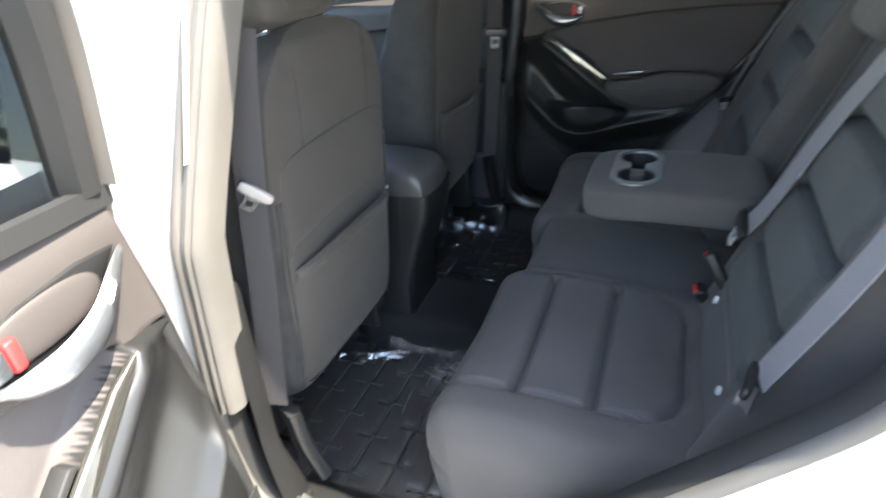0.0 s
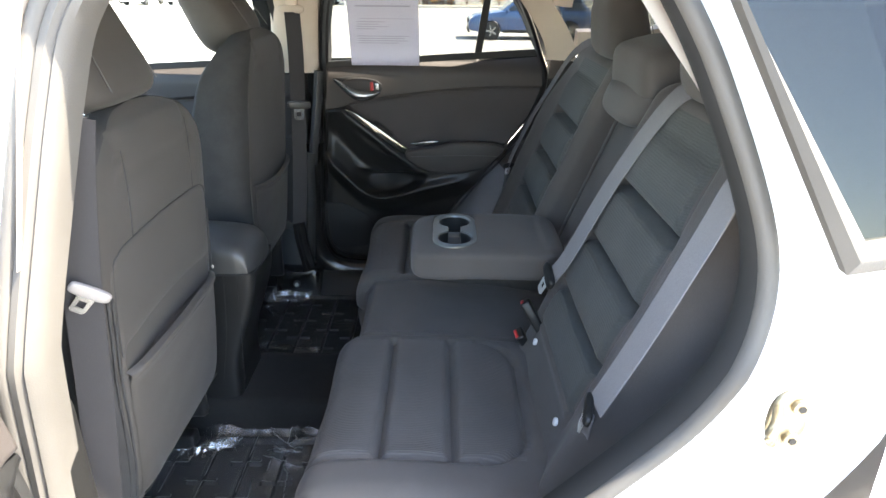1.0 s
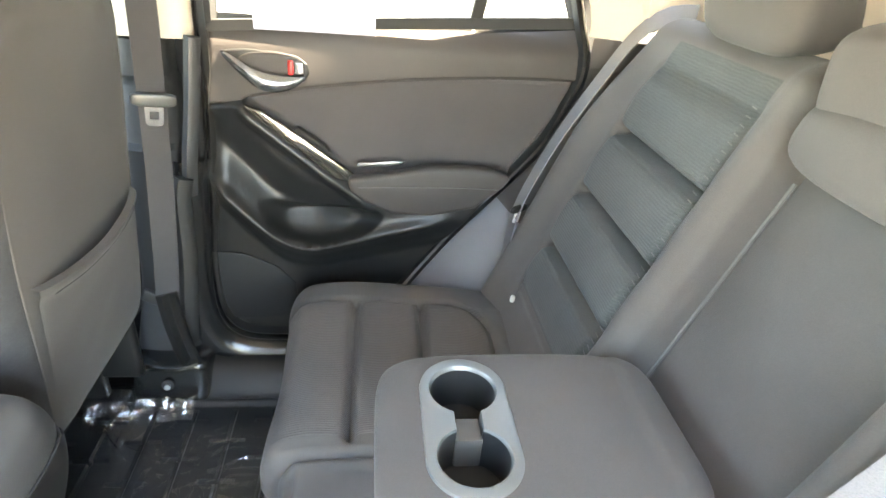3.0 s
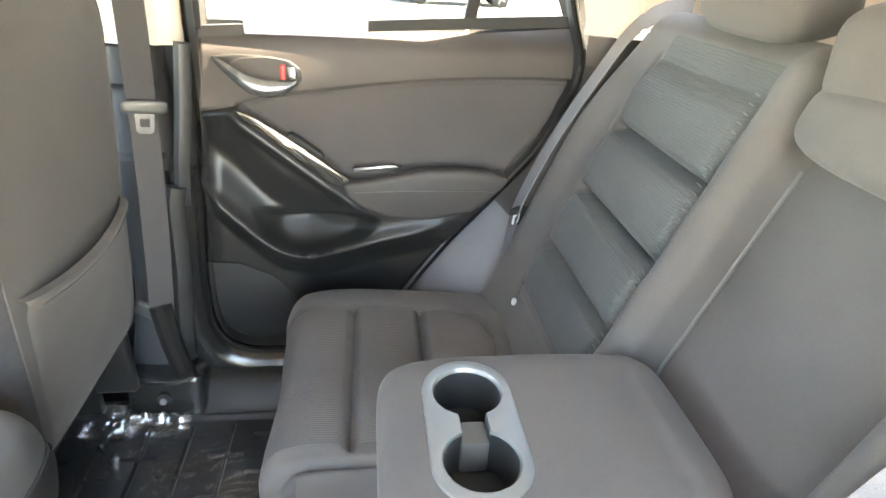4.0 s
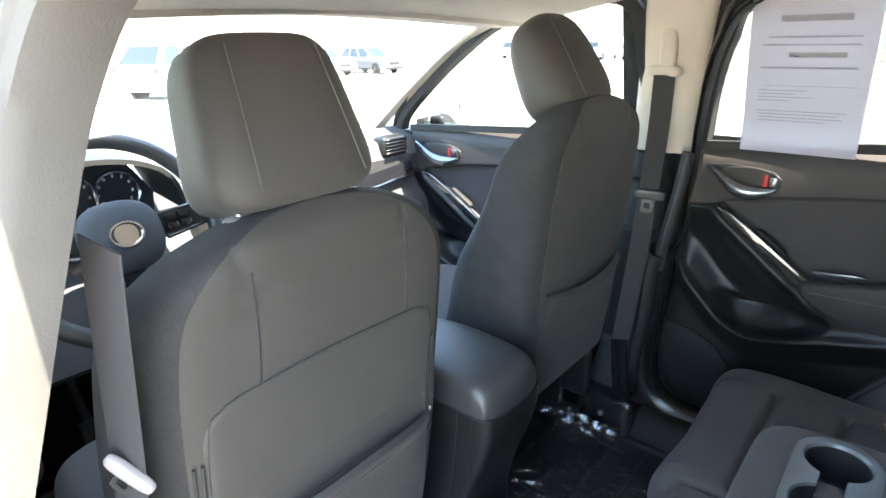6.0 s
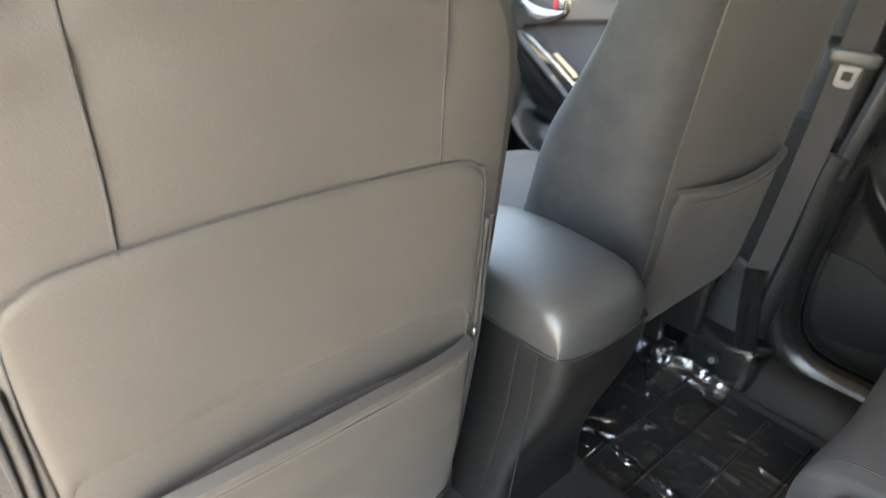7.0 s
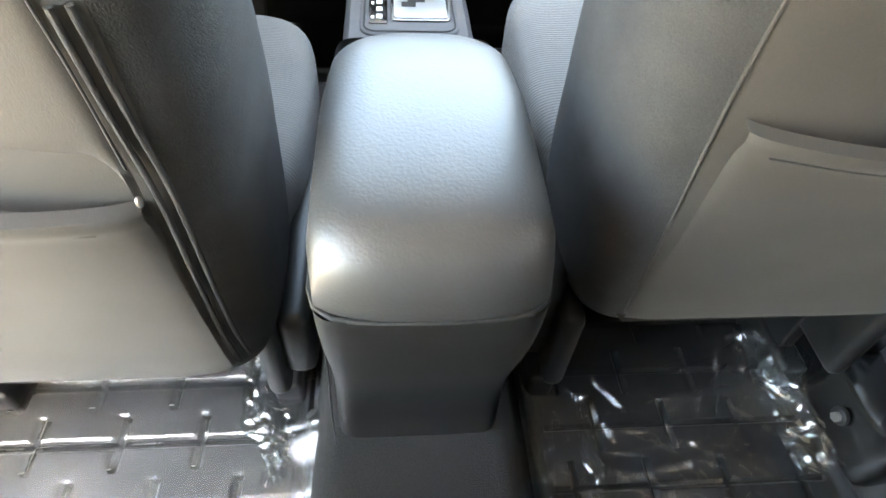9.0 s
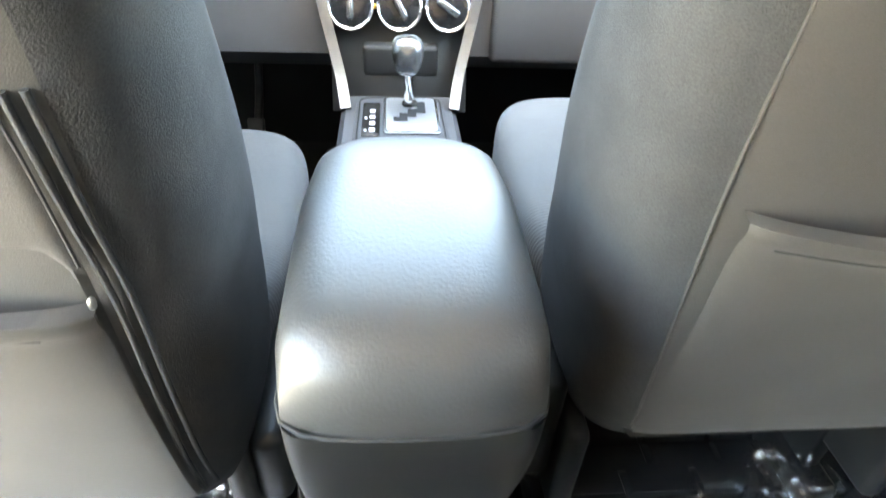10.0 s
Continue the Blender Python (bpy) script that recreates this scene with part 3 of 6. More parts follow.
rear_seat = thing("rear_seat", (0, 0.2, 0.45), "charcoal cloth rear bench seat with folded-down centre armrest", "car seat")
CUSHION = smooth_line([(0, -0.06, 0.735), (0, 0.06, 0.752), (0, 0.20, 0.764), (0, 0.34, 0.772), (0, 0.425, 0.768), (0, 0.462, 0.748), (0, 0.480, 0.70), (0, 0.476, 0.60), (0, 0.450, 0.47)], 300)


def cushion(u, v):
    skirt = max(0.012 - u, u - 0.988, 0.0) / 0.012
    x = -0.655 + 1.31 * u
    p = CUSHION[round(v * 300)]
    n = (CUSHION[min(round(v * 300) + 1, 300)] - CUSHION[max(round(v * 300) - 1, 0)]).normalized()
    n = Vector((0, -n.z, n.y))
    ax = abs(x)
    h = -0.010 * step(0.15, 0.11, ax) - 0.006 * bumpf(ax - 0.34, 0.10) + 0.006 * bumpf(ax - 0.56, 0.045)
    h -= 0.085 * max((ax - 0.585) / 0.07, 0) ** 2
    h -= 0.012 * groove(ax, 0.140, 0.006) * (1 - 0.4 * step(0.46, 0.5, p.y))
    top = step(0.60, 0.76, p.z)
    inside = step(0.155, 0.175, ax) * step(0.535, 0.515, ax)
    # three padded ribs across, and the seam round the insert
    h -= top * inside * (0.022 * groove(p.y, 0.345, 0.008) + 0.022 * groove(p.y, 0.215, 0.008))
    h += top * inside * 0.006 * abs(math.sin(math.pi * (p.y - 0.085) / 0.13))
    rr = 0.09
    dx, dy = max(abs(ax - 0.345) - (0.185 - rr), 0), max((0.075 + rr) - p.y, 0)
    edge = math.hypot(dx, dy) - rr
    if p.y < 0.075 + rr:
        h -= 0.013 * groove(edge, 0, 0.007)
    else:
        h -= 0.007 * groove(ax, 0.53, 0.006) * top
    h -= 0.012 * groove(p.z, 0.655, 0.006) * step(0.46, 0.47, p.y)
    fy = -0.030 * step(0.17, 0.12, ax) * step(0.40, 0.47, p.y)
    h += 0.0022 * noise.noise((x * 9, p.y * 9, p.z * 9))
    z = p.z + n.z * h
    return (x, p.y + n.y * h + fy, z - (z - 0.45) * skirt)


def cushion_mat(u, v):
    x, p = abs(-0.655 + 1.31 * u), CUSHION[round(v * 300)]
    return 1 if 0.17 < x < 0.525 and p.y > 0.085 and p.z > 0.69 else 0


part("seat_cushion", sheet(cushion, 262, 150, mat_fn=cushion_mat), [CLOTH, CLOTH_RIB], rear_seat, "charcoal cloth cushion with ribbed inserts", smooth=60)



def stitches(points, across, length=0.009, r=0.0009):
    """A row of short threads laid across a seam."""
    bm = bmesh.new()
    for p, n in points:
        d = Vector(across).normalized() * length / 2
        t = n.cross(d).normalized() * r
        q = p + n * 0.0012
        bm.faces.new([bm.verts.new(q - d - t), bm.verts.new(q + d - t), bm.verts.new(q + d + t), bm.verts.new(q - d + t)])
    return bm


for s in (-1, 1):
    rowp = []
    for k in range(30):
        v = 0.28 + 0.0105 * k
        rowp.append((Vector(cushion((s * 0.530 + 0.655) / 1.31, v)), Vector((0, 0.1, 1)).normalized()))
    part("seam_stitches", stitches(rowp, (1, 0, 0)), THREAD, rear_seat, smooth=0)

PROFILE = smooth_line([(0, 0.060, 0.725), (0, BACK_Y(0.80), 0.80), (0, BACK_Y(0.95), 0.95), (0, BACK_Y(1.10) - 0.002, 1.10), (0, BACK_Y(1.21) - 0.004, 1.21), (0, BACK_Y(1.29) - 0.010, 1.29),
                       (0, -0.184, 1.330), (0, -0.230, 1.342), (0, -0.285, 1.315), (0, -0.298, 1.20)], 280)


def backrest(side, inner, outer):
    wide = outer - inner

    def fn(u, v):
        p = PROFILE[round(v * 280)]
        a = PROFILE[max(round(v * 280) - 1, 0)]
        b = PROFILE[min(round(v * 280) + 1, 280)]
        d = (b - a).normalized()
        n = Vector((0, d.z, -d.y))
        # across: a wall on the inner side, the face, and the rolled outer edge
        if u < 0.12:
            q = u / 0.12
            x = inner - 0.004 * math.sin(math.pi * q)
            h = -0.13 * (1 - q)
        else:
            q = (u - 0.12) / 0.88
            x = inner + wide * q
            h = 0.0
        narrow = 1 - 0.09 * step(1.10, 1.36, p.z)
        round_in = 0.016 * (1 - min((x - inner) / 0.022, 1)) ** 2 if u >= 0.12 else 0.016
        h -= round_in
        h -= 0.10 * max((x - (outer - 0.060)) / 0.060, 0) ** 2.2
        h += 0.026 * bumpf(x - (outer - 0.062), 0.045) * step(1.34, 1.10, p.z) + 0.010 * bumpf(x - (inner + 0.03), 0.02)
        z = p.z
        face = step(0.80, 0.84, z) * step(1.315, 1.26, z)
        c0, c1 = inner + 0.055, 0.500
        inside = step(c0 - 0.012, c0 + 0.008, x) * step(c1 + 0.012, c1 - 0.008, x)
        for gz in (1.165, 1.048, 0.935):
            h -= face * inside * 0.030 * groove(z, gz, 0.0075)
        h += face * inside * 0.010 * abs(math.sin(math.pi * (z - 0.935) / 0.115)) ** 0.7
        h -= face * 0.010 * (groove(x, c0, 0.006) + groove(x, c1, 0.006)) * step(1.325, 1.24, z)
        h -= 0.006 * groove(z, 0.845, 0.006) * inside
        h += 0.0018 * noise.noise((x * 9, p.y * 9 + side * 5, z * 9))
        xx = x if x < inner + 0.08 else inner + 0.08 + (x - inner - 0.08) * narrow
        return (side * xx, p.y + h * 0.95, p.z + h * 0.31)

    def mat(u, v):
        q = (u - 0.12) / 0.88
        x = inner + wide * q
        z = PROFILE[round(v * 280)].z
        return 1 if u > 0.12 and inner + 0.057 < x < 0.498 and 0.84 < z < 1.322 and v < 0.72 else 0
    return sheet(fn, 124, 140, mat_fn=mat)


part("backrest_left", backrest(-1, 0.142, 0.645), [CLOTH, CLOTH_WAVE], rear_seat, "charcoal cloth backrest with stitched padded insert", smooth=60)
part("backrest_right", backrest(1, 0.142, 0.650), [CLOTH, CLOTH_WAVE], rear_seat, "charcoal cloth backrest with stitched padded insert", smooth=60)
for s in (-1, 1):
    rowp = [(Vector((s * 0.197, BACK_Y(z) + 0.004, z)), Vector((0, 0.95, 0.31))) for z in np.arange(0.87, 1.29, 0.0115)]
    part("seam_stitches", stitches(rowp, (1, 0, 0.12), 0.011, 0.0008), THREAD, rear_seat, smooth=0)
# recess behind the folded armrest, and the roll over it
part("armrest_recess", sheet(lambda u, v: ((u - 0.5) * 0.30, BACK_Y(0.80 + 0.46 * v) - 0.075 + 0.012 * math.cos((u - 0.5) * 3.0), 0.80 + 0.46 * v), 20, 20), CLOTH, rear_seat, "smooth cloth recess")
part("centre_roll", puff((0, -0.188, 1.284), (0.140, 0.052, 0.046), p=3.2, cuts=14, deform=lambda a, w: (w.x, w.y - 0.33 * w.z, w.z)), CLOTH, rear_seat, "padded roll over the recess")
part("recess_piping", tube([(0.139, BACK_Y(0.87) - 0.066, 0.87), (0.139, BACK_Y(1.05) - 0.066, 1.05), (0.139, BACK_Y(1.21) - 0.066, 1.21)], 0.003, n=12), THREAD, rear_seat)


def headrest(name, c, half, tilt, parent, top_narrow=0.15, mats=CLOTH, p=3.6, posts=True, post_gap=0.07, post_len=0.05, collar=(0.017, 0.013, 0.008)):
    bm = puff((0, 0, 0), half, p=p, cuts=16, deform=lambda a, w: (w.x * (1 - top_narrow * (a.z * 0.5 + 0.5)), w.y * (1 - 0.15 * a.z) + 0.008 * a.x * a.x, w.z))
    m = Matrix.Translation(c) @ Matrix.Rotation(radians(tilt), 4, "X")
    ob = part(name, moved(bm, m), mats, parent, "charcoal cloth head restraint")
    for s in (-1, 1):
        seam = [m @ Vector((s * half[0] * 0.62 * (1 - top_narrow * (k * 0.5 + 0.5)), -half[1] * 0.985 * (1 - 0.15 * k) * (1 - 0.02 * k * k), half[2] * k * 0.9)) for k in (-0.9, -0.5, 0, 0.5, 0.9)]
        part("stitch_line", tube(seam, 0.0009, n=16, sides=6), THREAD, ob)
    if posts:
        for s in (-1, 1):
            a = m @ Vector((s * post_gap, 0.0, -half[2] * 0.9))
            b = m @ Vector((s * post_gap, 0.0, -half[2] - post_len))
            part("headrest_post", tube([a, b], 0.0065), CHROME, parent)
            # front collars are grey plastic; the pale colour paints the sunlight on them
            part("post_collar", puff(b + Vector((0, 0, 0.006)), collar, p=3, cuts=4), HARD if mats is CLOTH else PALE, parent, "" if mats is CLOTH else "grey plastic post collar, paled for sunlight")
    return ob


for s in (-1, 1):
    headrest("headrest", (s * 0.335, -0.222, 1.418), (0.125, 0.058, 0.085), -12, rear_seat, 0.12)
headrest("centre_headrest", (0, -0.218, 1.352), (0.140, 0.068, 0.058), -14, rear_seat, 0.06, posts=False, p=4.5)
for x in (-0.480, -0.230, 0.230, 0.484):
    part("isofix_button", disc((x, BACK_Y(0.808) + 0.004, 0.808), 0.0075, (0, 1, 0.3), 0.006, n=16, bevel=0.0015), BUTTON, rear_seat, "small white button")

# folded-down armrest with two cup wells
armrest_top = 0.972
WELL_R, TRAY = 0.039, 0.052


def tray_edge(n=48, r=TRAY, half=0.052):
    pts = []
    for k in range(n):
        a = 2 * math.pi * k / n
        pts.append((math.copysign(half, math.cos(a)) + r * math.cos(a), 0.207 + r * math.sin(a)))
    return pts


def armrest_mesh():
    bm = puff((0, 0.132, 0.9345), (0.128, 0.178, 0.0395), p=6, cuts=44)
    for v in bm.verts:
        v.co.z += -0.006 * ((v.co.y - 0.13) / 0.18) ** 2 + 0.0
        if v.co.y < 0.0:
            v.co.z += 0.003
    # sink the middle for the tray
    for v in bm.verts:
        ex = max(abs(v.co.x) - 0.052, 0)
        if math.hypot(ex, v.co.y - 0.207) < TRAY - 0.009 and v.co.z > 0.935:
            v.co.z -= 0.064
    return bm


armrest = part("armrest", armrest_mesh(), CLOTH, rear_seat, "folded-down charcoal cloth armrest")


def tray_mesh():
    """The oval plate between its rim and the two round wells, which run into one another."""
    neck = 0.0150
    phi = math.asin(neck / WELL_R)
    n = 40
    inner, outer = [], []
    for half in (1, -1):
        for k in range(n):
            f = k / (n - 1)
            a = math.pi + phi + (2 * math.pi - 2 * phi) * f
            inner.append((half * (0.049 + WELL_R * math.cos(a)), half * WELL_R * math.sin(a)))
            s = f * (math.pi * TRAY + 2 * 0.052)
            if s < 0.052:
                q = (s, -TRAY)
            elif s < 0.052 + math.pi * TRAY:
                g = (s - 0.052) / TRAY - math.pi / 2
                q = (0.052 + TRAY * math.cos(g), TRAY * math.sin(g))
            else:
                q = (0.104 + math.pi * TRAY - s, TRAY)
            outer.append((half * (q[0] + 0.0004), half * q[1]))
    n = len(inner)
    zt = armrest_top + 0.003
    bm = bmesh.new()
    rows = [[bm.verts.new((x * fx, 0.207 + y * fy, zt + dz)) for x, y in line] for line, fx, fy, dz in
            ((outer, 1.0, 1.0, -0.008), (outer, 0.99, 0.98, -0.001), (outer, 0.97, 0.94, 0.0), (inner, 1.02, 1.04, 0.0), (inner, 1.0, 1.0, -0.002), (inner, 0.99, 0.98, -0.005))]
    for a, b in zip(rows, rows[1:]):
        for k in range(n):
            bm.faces.new((a[k], a[(k + 1) % n], b[(k + 1) % n], b[k]))
    well_bm = bmesh.new()
    w0 = [well_bm.verts.new((x * 0.99, 0.207 + y * 0.98, zt - 0.005)) for x, y in inner]
    w1 = [well_bm.verts.new((x * 0.96, 0.207 + y * 0.94, zt - 0.058)) for x, y in inner]
    for k in range(n):
        well_bm.faces.new((w0[k], w0[(k + 1) % n], w1[(k + 1) % n], w1[k]))
    well_bm.faces.new(w1)
    return bm, well_bm


tray_bm, well_bm = tray_mesh()
part("cup_holder_plate", tray_bm, CUPTRIM, armrest, "grey cup holder surround", smooth=30)
part("cup_well", well_bm, CUP, armrest, "black cup wells", smooth=30)
part("cup_divider", plate([(x, y, armrest_top - 0.0535) for x, y in ((-0.017, 0.1915), (0.017, 0.1915), (0.017, 0.2225), (-0.017, 0.2225))], Vector((0, 0, 0.042)), bevel=0.003), SADDLE, armrest, "grey saddle between the wells")


# ---- seat belts of the rear bench ----
def tongue(c, axis, side_vec, parent, size=1.0, plastic=None):
    """Belt tongue: a black slider with a slotted steel blade, along axis from c."""
    a, s = Vector(axis).normalized(), Vector(side_vec).normalized()
    n = a.cross(s).normalized()
    m = Matrix((s, a, n)).transposed().to_4x4()
    m = m @ Matrix.Scale(size, 4)
    m.translation = c
    t = part("slider", moved(puff((0, 0, 0), (0.031, 0.010, 0.006), p=4, cuts=6), m), plastic or HARD, parent)
    bm = bmesh.new()
    o = [(-0.013, 0.008), (0.013, 0.008), (0.012, 0.036), (0.008, 0.040), (-0.008, 0.040), (-0.012, 0.036)]
    i = [(-0.006, 0.018), (0.006, 0.018), (0.006, 0.025), (0.006, 0.030), (-0.006, 0.030), (-0.006, 0.025)]
    for z in (-0.0012, 0.0012):
        vo = [bm.verts.new((x, y, z)) for x, y in o]
        vi = [bm.verts.new((x, y, z)) for x, y in i]
        for k in range(6):
            bm.faces.new((vo[k], vo[(k + 1) % 6], vi[(k + 1) % 6], vi[k]))
    part("steel_blade", moved(bm, m), SILVER if plastic else BLADE, t, "slotted steel tongue", smooth=0)


def back_pt(x, z, off=0.004):
    return Vector((x, BACK_Y(z) + off, z))


belt = thing("seat_belt", (-0.3, 0.0, 0.8), "grey webbing seat belt across the bench backrest", "seat belt", "rear seat belts")
part("webbing", strap([(-0.285, -0.275, 1.345), (-0.262, -0.225, 1.355), (-0.243, -0.171, 1.327), (-0.222, -0.094, 1.18), (-0.203, -0.022, 1.00), (-0.192, 0.005, 0.946)], 0.047, (-0.15, 0.93, 0.33)), WEBBING, belt)
tongue((-0.190, 0.010, 0.950), (0.22, 0.33, -0.92), (0.97, 0.0, 0.23), belt, 1.2)
belt = thing("seat_belt", (-0.58, 0.0, 0.8), "grey webbing seat belt hanging beside the bench backrest", "seat belt", "rear seat belts")
part("webbing", strap([(-0.630, -0.160, 1.370), (-0.612, -0.124, 1.300), (-0.611, -0.096, 1.224), (-0.609, -0.041, 1.074), (-0.607, 0.010, 0.950)], 0.047, (-0.10, 0.93, 0.35)), WEBBING, belt)
tongue((-0.607, 0.020, 0.945), (0.05, 0.25, -0.95), (0.96, -0.25, 0.1), belt, 1.0)
part("lap_webbing", strap([(-0.600, 0.016, 0.935), (-0.592, 0.020, 0.86), (-0.582, 0.022, 0.77)], 0.022, (-0.6, 0.75, 0.2), n=12), WEBBING, belt)
belt = thing("seat_belt", (0.6, 0.0, 0.8), "grey webbing seat belt stowed beside the bench backrest", "seat belt", "rear seat belts")
part("webbing", strap([(0.566, -0.240, 1.345), (0.594, -0.198, 1.338), (0.619, -0.160, 1.300), (0.628, -0.112, 1.215), (0.629, -0.060, 1.120), (0.625, -0.024, 1.045), (0.612, 0.018, 0.940), (0.609, 0.032, 0.80)], 0.047, (0.0, 0.94, 0.34)), WEBBING, belt)
tongue((0.598, 0.016, 0.955), (0.02, 0.12, -0.99), (0.62, -0.78, -0.05), belt, 0.8)

for x, y, z, tilt in ((-0.176, 0.040, 0.852, 0.25), (-0.168, 0.050, 0.775, -0.35), (0.169, 0.050, 0.716, 0.2)):
    buckle = thing("belt_buckle", (x, y, z), "black belt buckle with red release on the bench", "buckle", "rear belt buckles")
    m = Matrix.Translation((x, y, z)) @ Matrix.Rotation(-0.55, 4, "X") @ Matrix.Rotation(tilt, 4, "Y")
    part("housing", moved(rbox(-0.016, 0.016, -0.011, 0.011, -0.050, 0.028, 0.005), m), HARD, buckle)
    part("release_button", moved(rbox(-0.011, 0.011, 0.002, 0.0095, 0.020, 0.0295, 0.002), m), RED, buckle, "red release button")


# ---- rear doors and the front right door ----
def door_line(y):
    """Height of the seam between the upper pad and the cloth."""
    return ease_table([(-0.12, 1.188), (0.05, 1.186), (0.20, 1.177), (0.35, 1.161), (0.48, 1.142), (0.58, 1.122), (0.68, 1.100)], y)


LOWER = [(-0.13, 1.02), (0.02, 0.985), (0.20, 0.975), (0.36, 0.975), (0.40, 1.003), (0.46, 1.047), (0.52, 1.090), (0.565, 1.120), (0.60, 1.20), (0.70, 1.20)]
RIDGE = [(0.05, 0.90), (0.17, 0.868), (0.27, 0.846), (0.36, 0.822), (0.45, 0.803), (0.52, 0.825), (0.59, 0.890), (0.64, 0.945), (0.70, 1.00)]


def panel_depth(y, z):
    """How far the door lining stands into the cabin from its base plane."""
    line = door_line(y)
    up = step(line - 0.004, line + 0.006, z)
    pad = 0.040 - 0.034 * step(1.215, 1.300, z) ** 1.5
    low_edge = ease_table(LOWER, y)
    low = step(low_edge + 0.008, low_edge - 0.008, z)
    ridge = ease_table(RIDGE, y)
    dz = z - ridge
    body = 0.052
    ridge_h = 0.016 * math.exp(-(dz / 0.016) ** 2) * step(0.10, 0.25, y)
    # the scoop above the ridge: a soft hollow with a deep bin in it
    tall = 0.15 + 0.06 * step(0.38, 0.60, y)
    scoop = step(0.32, 0.46, y) * step(0.0, 0.5, dz / tall) * step(1.05, 0.45, dz / tall)
    body -= 0.036 * scoop * (1 - 0.6 * step(0.56, 0.70, y))
    ry, rz = (y - 0.425) / 0.112, (z - ridge - 0.038) / (0.036 + 0.05 * (y - 0.33))
    body -= 0.036 * step(1.25, 0.70, math.hypot(ry, rz)) * step(0.0, 0.014, dz)
    body += ridge_h
    body -= 0.026 * step(-0.015, -0.075, dz)
    across = (z - (0.945 + 0.80 * (y - 0.37))) * 0.78
    body += 0.014 * math.exp(-((across + 0.004) / 0.013) ** 2) * step(0.30, 0.36, y) * step(0.60, 0.56, y)
    h = 0.016 * (1 - low) + body * low
    h = h * (1 - up) + pad * up
    h -= 0.010 * groove(z, line - 0.001, 0.003)
    return h


def front_edge(z):
    return lerp_table([(0.57, 0.655), (0.60, 0.690), (0.66, 0.704), (0.80, 0.694), (1.10, 0.662), (1.26, 0.636), (1.32, 0.630)], z)


def rear_edge(z):
    return ease_table([(0.57, 0.335), (0.62, 0.293), (0.67, 0.255), (0.748, 0.190), (0.824, 0.122), (0.976, 0.004), (1.075, -0.072), (1.128, -0.098), (1.20, -0.112), (1.26, -0.103), (1.32, -0.09)], z)


BASE_X = 0.752


def panel_x(y, z):
    return BASE_X - panel_depth(y, z)


def door(name, m, label, base, front=False, flange=None):
    d = thing(name, m @ Vector(base), label, "car door")
    back_edge = (lambda z: -0.035) if front else rear_edge

    def add(pname, bm, mats, parent=None, text="", smooth=45):
        return part(pname, moved(bm, m), mats, parent or d, text, smooth)

    def place(u, v):
        """Rows of the lining run along the seam: a share below it, the rest above."""
        z = 0.548 + 0.745 * v
        y0, y1 = back_edge(z), front_edge(z)
        y = y0 + (y1 - y0) * u
        cut = 140 / 170
        line = door_line(y)
        return y, 0.548 + (line - 0.548) * v / cut if v < cut else line + (top(y) - line) * (v - cut) / (1 - cut), y1 - y0

    def lining(u, v):
        y, zz, wide = place(u, v)
        edge = min(u, 1 - u) * wide
        h = panel_depth(y, zz)
        h *= 1 - 0.55 * (1 - step(0.0, 0.06, (1 - u) * wide)) * step(door_line(y) - 0.002, door_line(y) - 0.03, zz)
        return (BASE_X - h * step(-0.004, 0.014, edge), y, zz)

    def top(y):
        return lerp_table([(-0.10, 1.306), (0.11, 1.295), (0.62, 1.262)], y)

    def mat(u, v):
        y, zz, _ = place(u, v)
        if v > 140 / 170:
            return 1
        if zz > ease_table(LOWER, y):
            return 2
        return 0
    add("door_lining", sheet(lining, 200, 170, mat_fn=mat), [HARD, SOFT, DOOR_CLOTH], None, "black plastic and cloth door lining", 60)
    # armrest pad
    ax = BASE_X - 0.050
    pad = [(0.368, 0.978), (0.362, 0.948), (0.330, 0.925), (0.270, 0.900), (0.190, 0.897), (0.095, 0.917), (0.035, 0.967), (0.020, 0.992), (0.055, 1.006), (0.12, 1.011), (0.20, 1.010), (0.255, 0.996)]
    rest = add("armrest_pad", plate([(ax, y, z) for y, z in pad], Vector((-0.034, 0, 0)), bevel=0.010, seg=3), SOFT, None, "padded black armrest")
    add("stitch_line", tube([(ax - 0.036, y, z) for y, z in ((0.345, 0.962), (0.25, 0.966), (0.12, 0.968), (0.05, 0.966))], 0.0012, n=12, sides=6), THREAD, rest)
    # the bright diagonal grip trim and the dark finger slot over it
    cuts = [(0.572, 1.120), (0.556, 1.098), (0.46, 1.022), (0.395, 0.968), (0.362, 0.962), (0.350, 0.976), (0.375, 0.995), (0.46, 1.058), (0.53, 1.105)]
    trim = add("grip_trim", plate([(BASE_X - 0.049, y, z) for y, z in cuts], Vector((-0.010, 0, 0)), bevel=0.004), GLOSSY, None, "glossy silver grip trim")
    add("finger_slot", plate([(BASE_X - 0.030, y, z) for y, z in ((0.478, 1.069), (0.415, 1.024), (0.405, 1.024), (0.412, 1.034), (0.468, 1.074))], Vector((-0.020, 0, 0)), bevel=0.002), BLACKRUB, trim)
    add("armrest_trim", plate([(BASE_X - 0.036, y, z) for y, z in ((0.350, 0.992), (0.348, 1.001), (0.275, 1.008), (0.245, 1.006), (0.27, 0.998))], Vector((-0.010, 0, 0)), bevel=0.002), SILVER, rest)
    # inner handle: dark scoop, chrome lever, lock tab
    hx = panel_x(0.52, 1.185) - 0.001
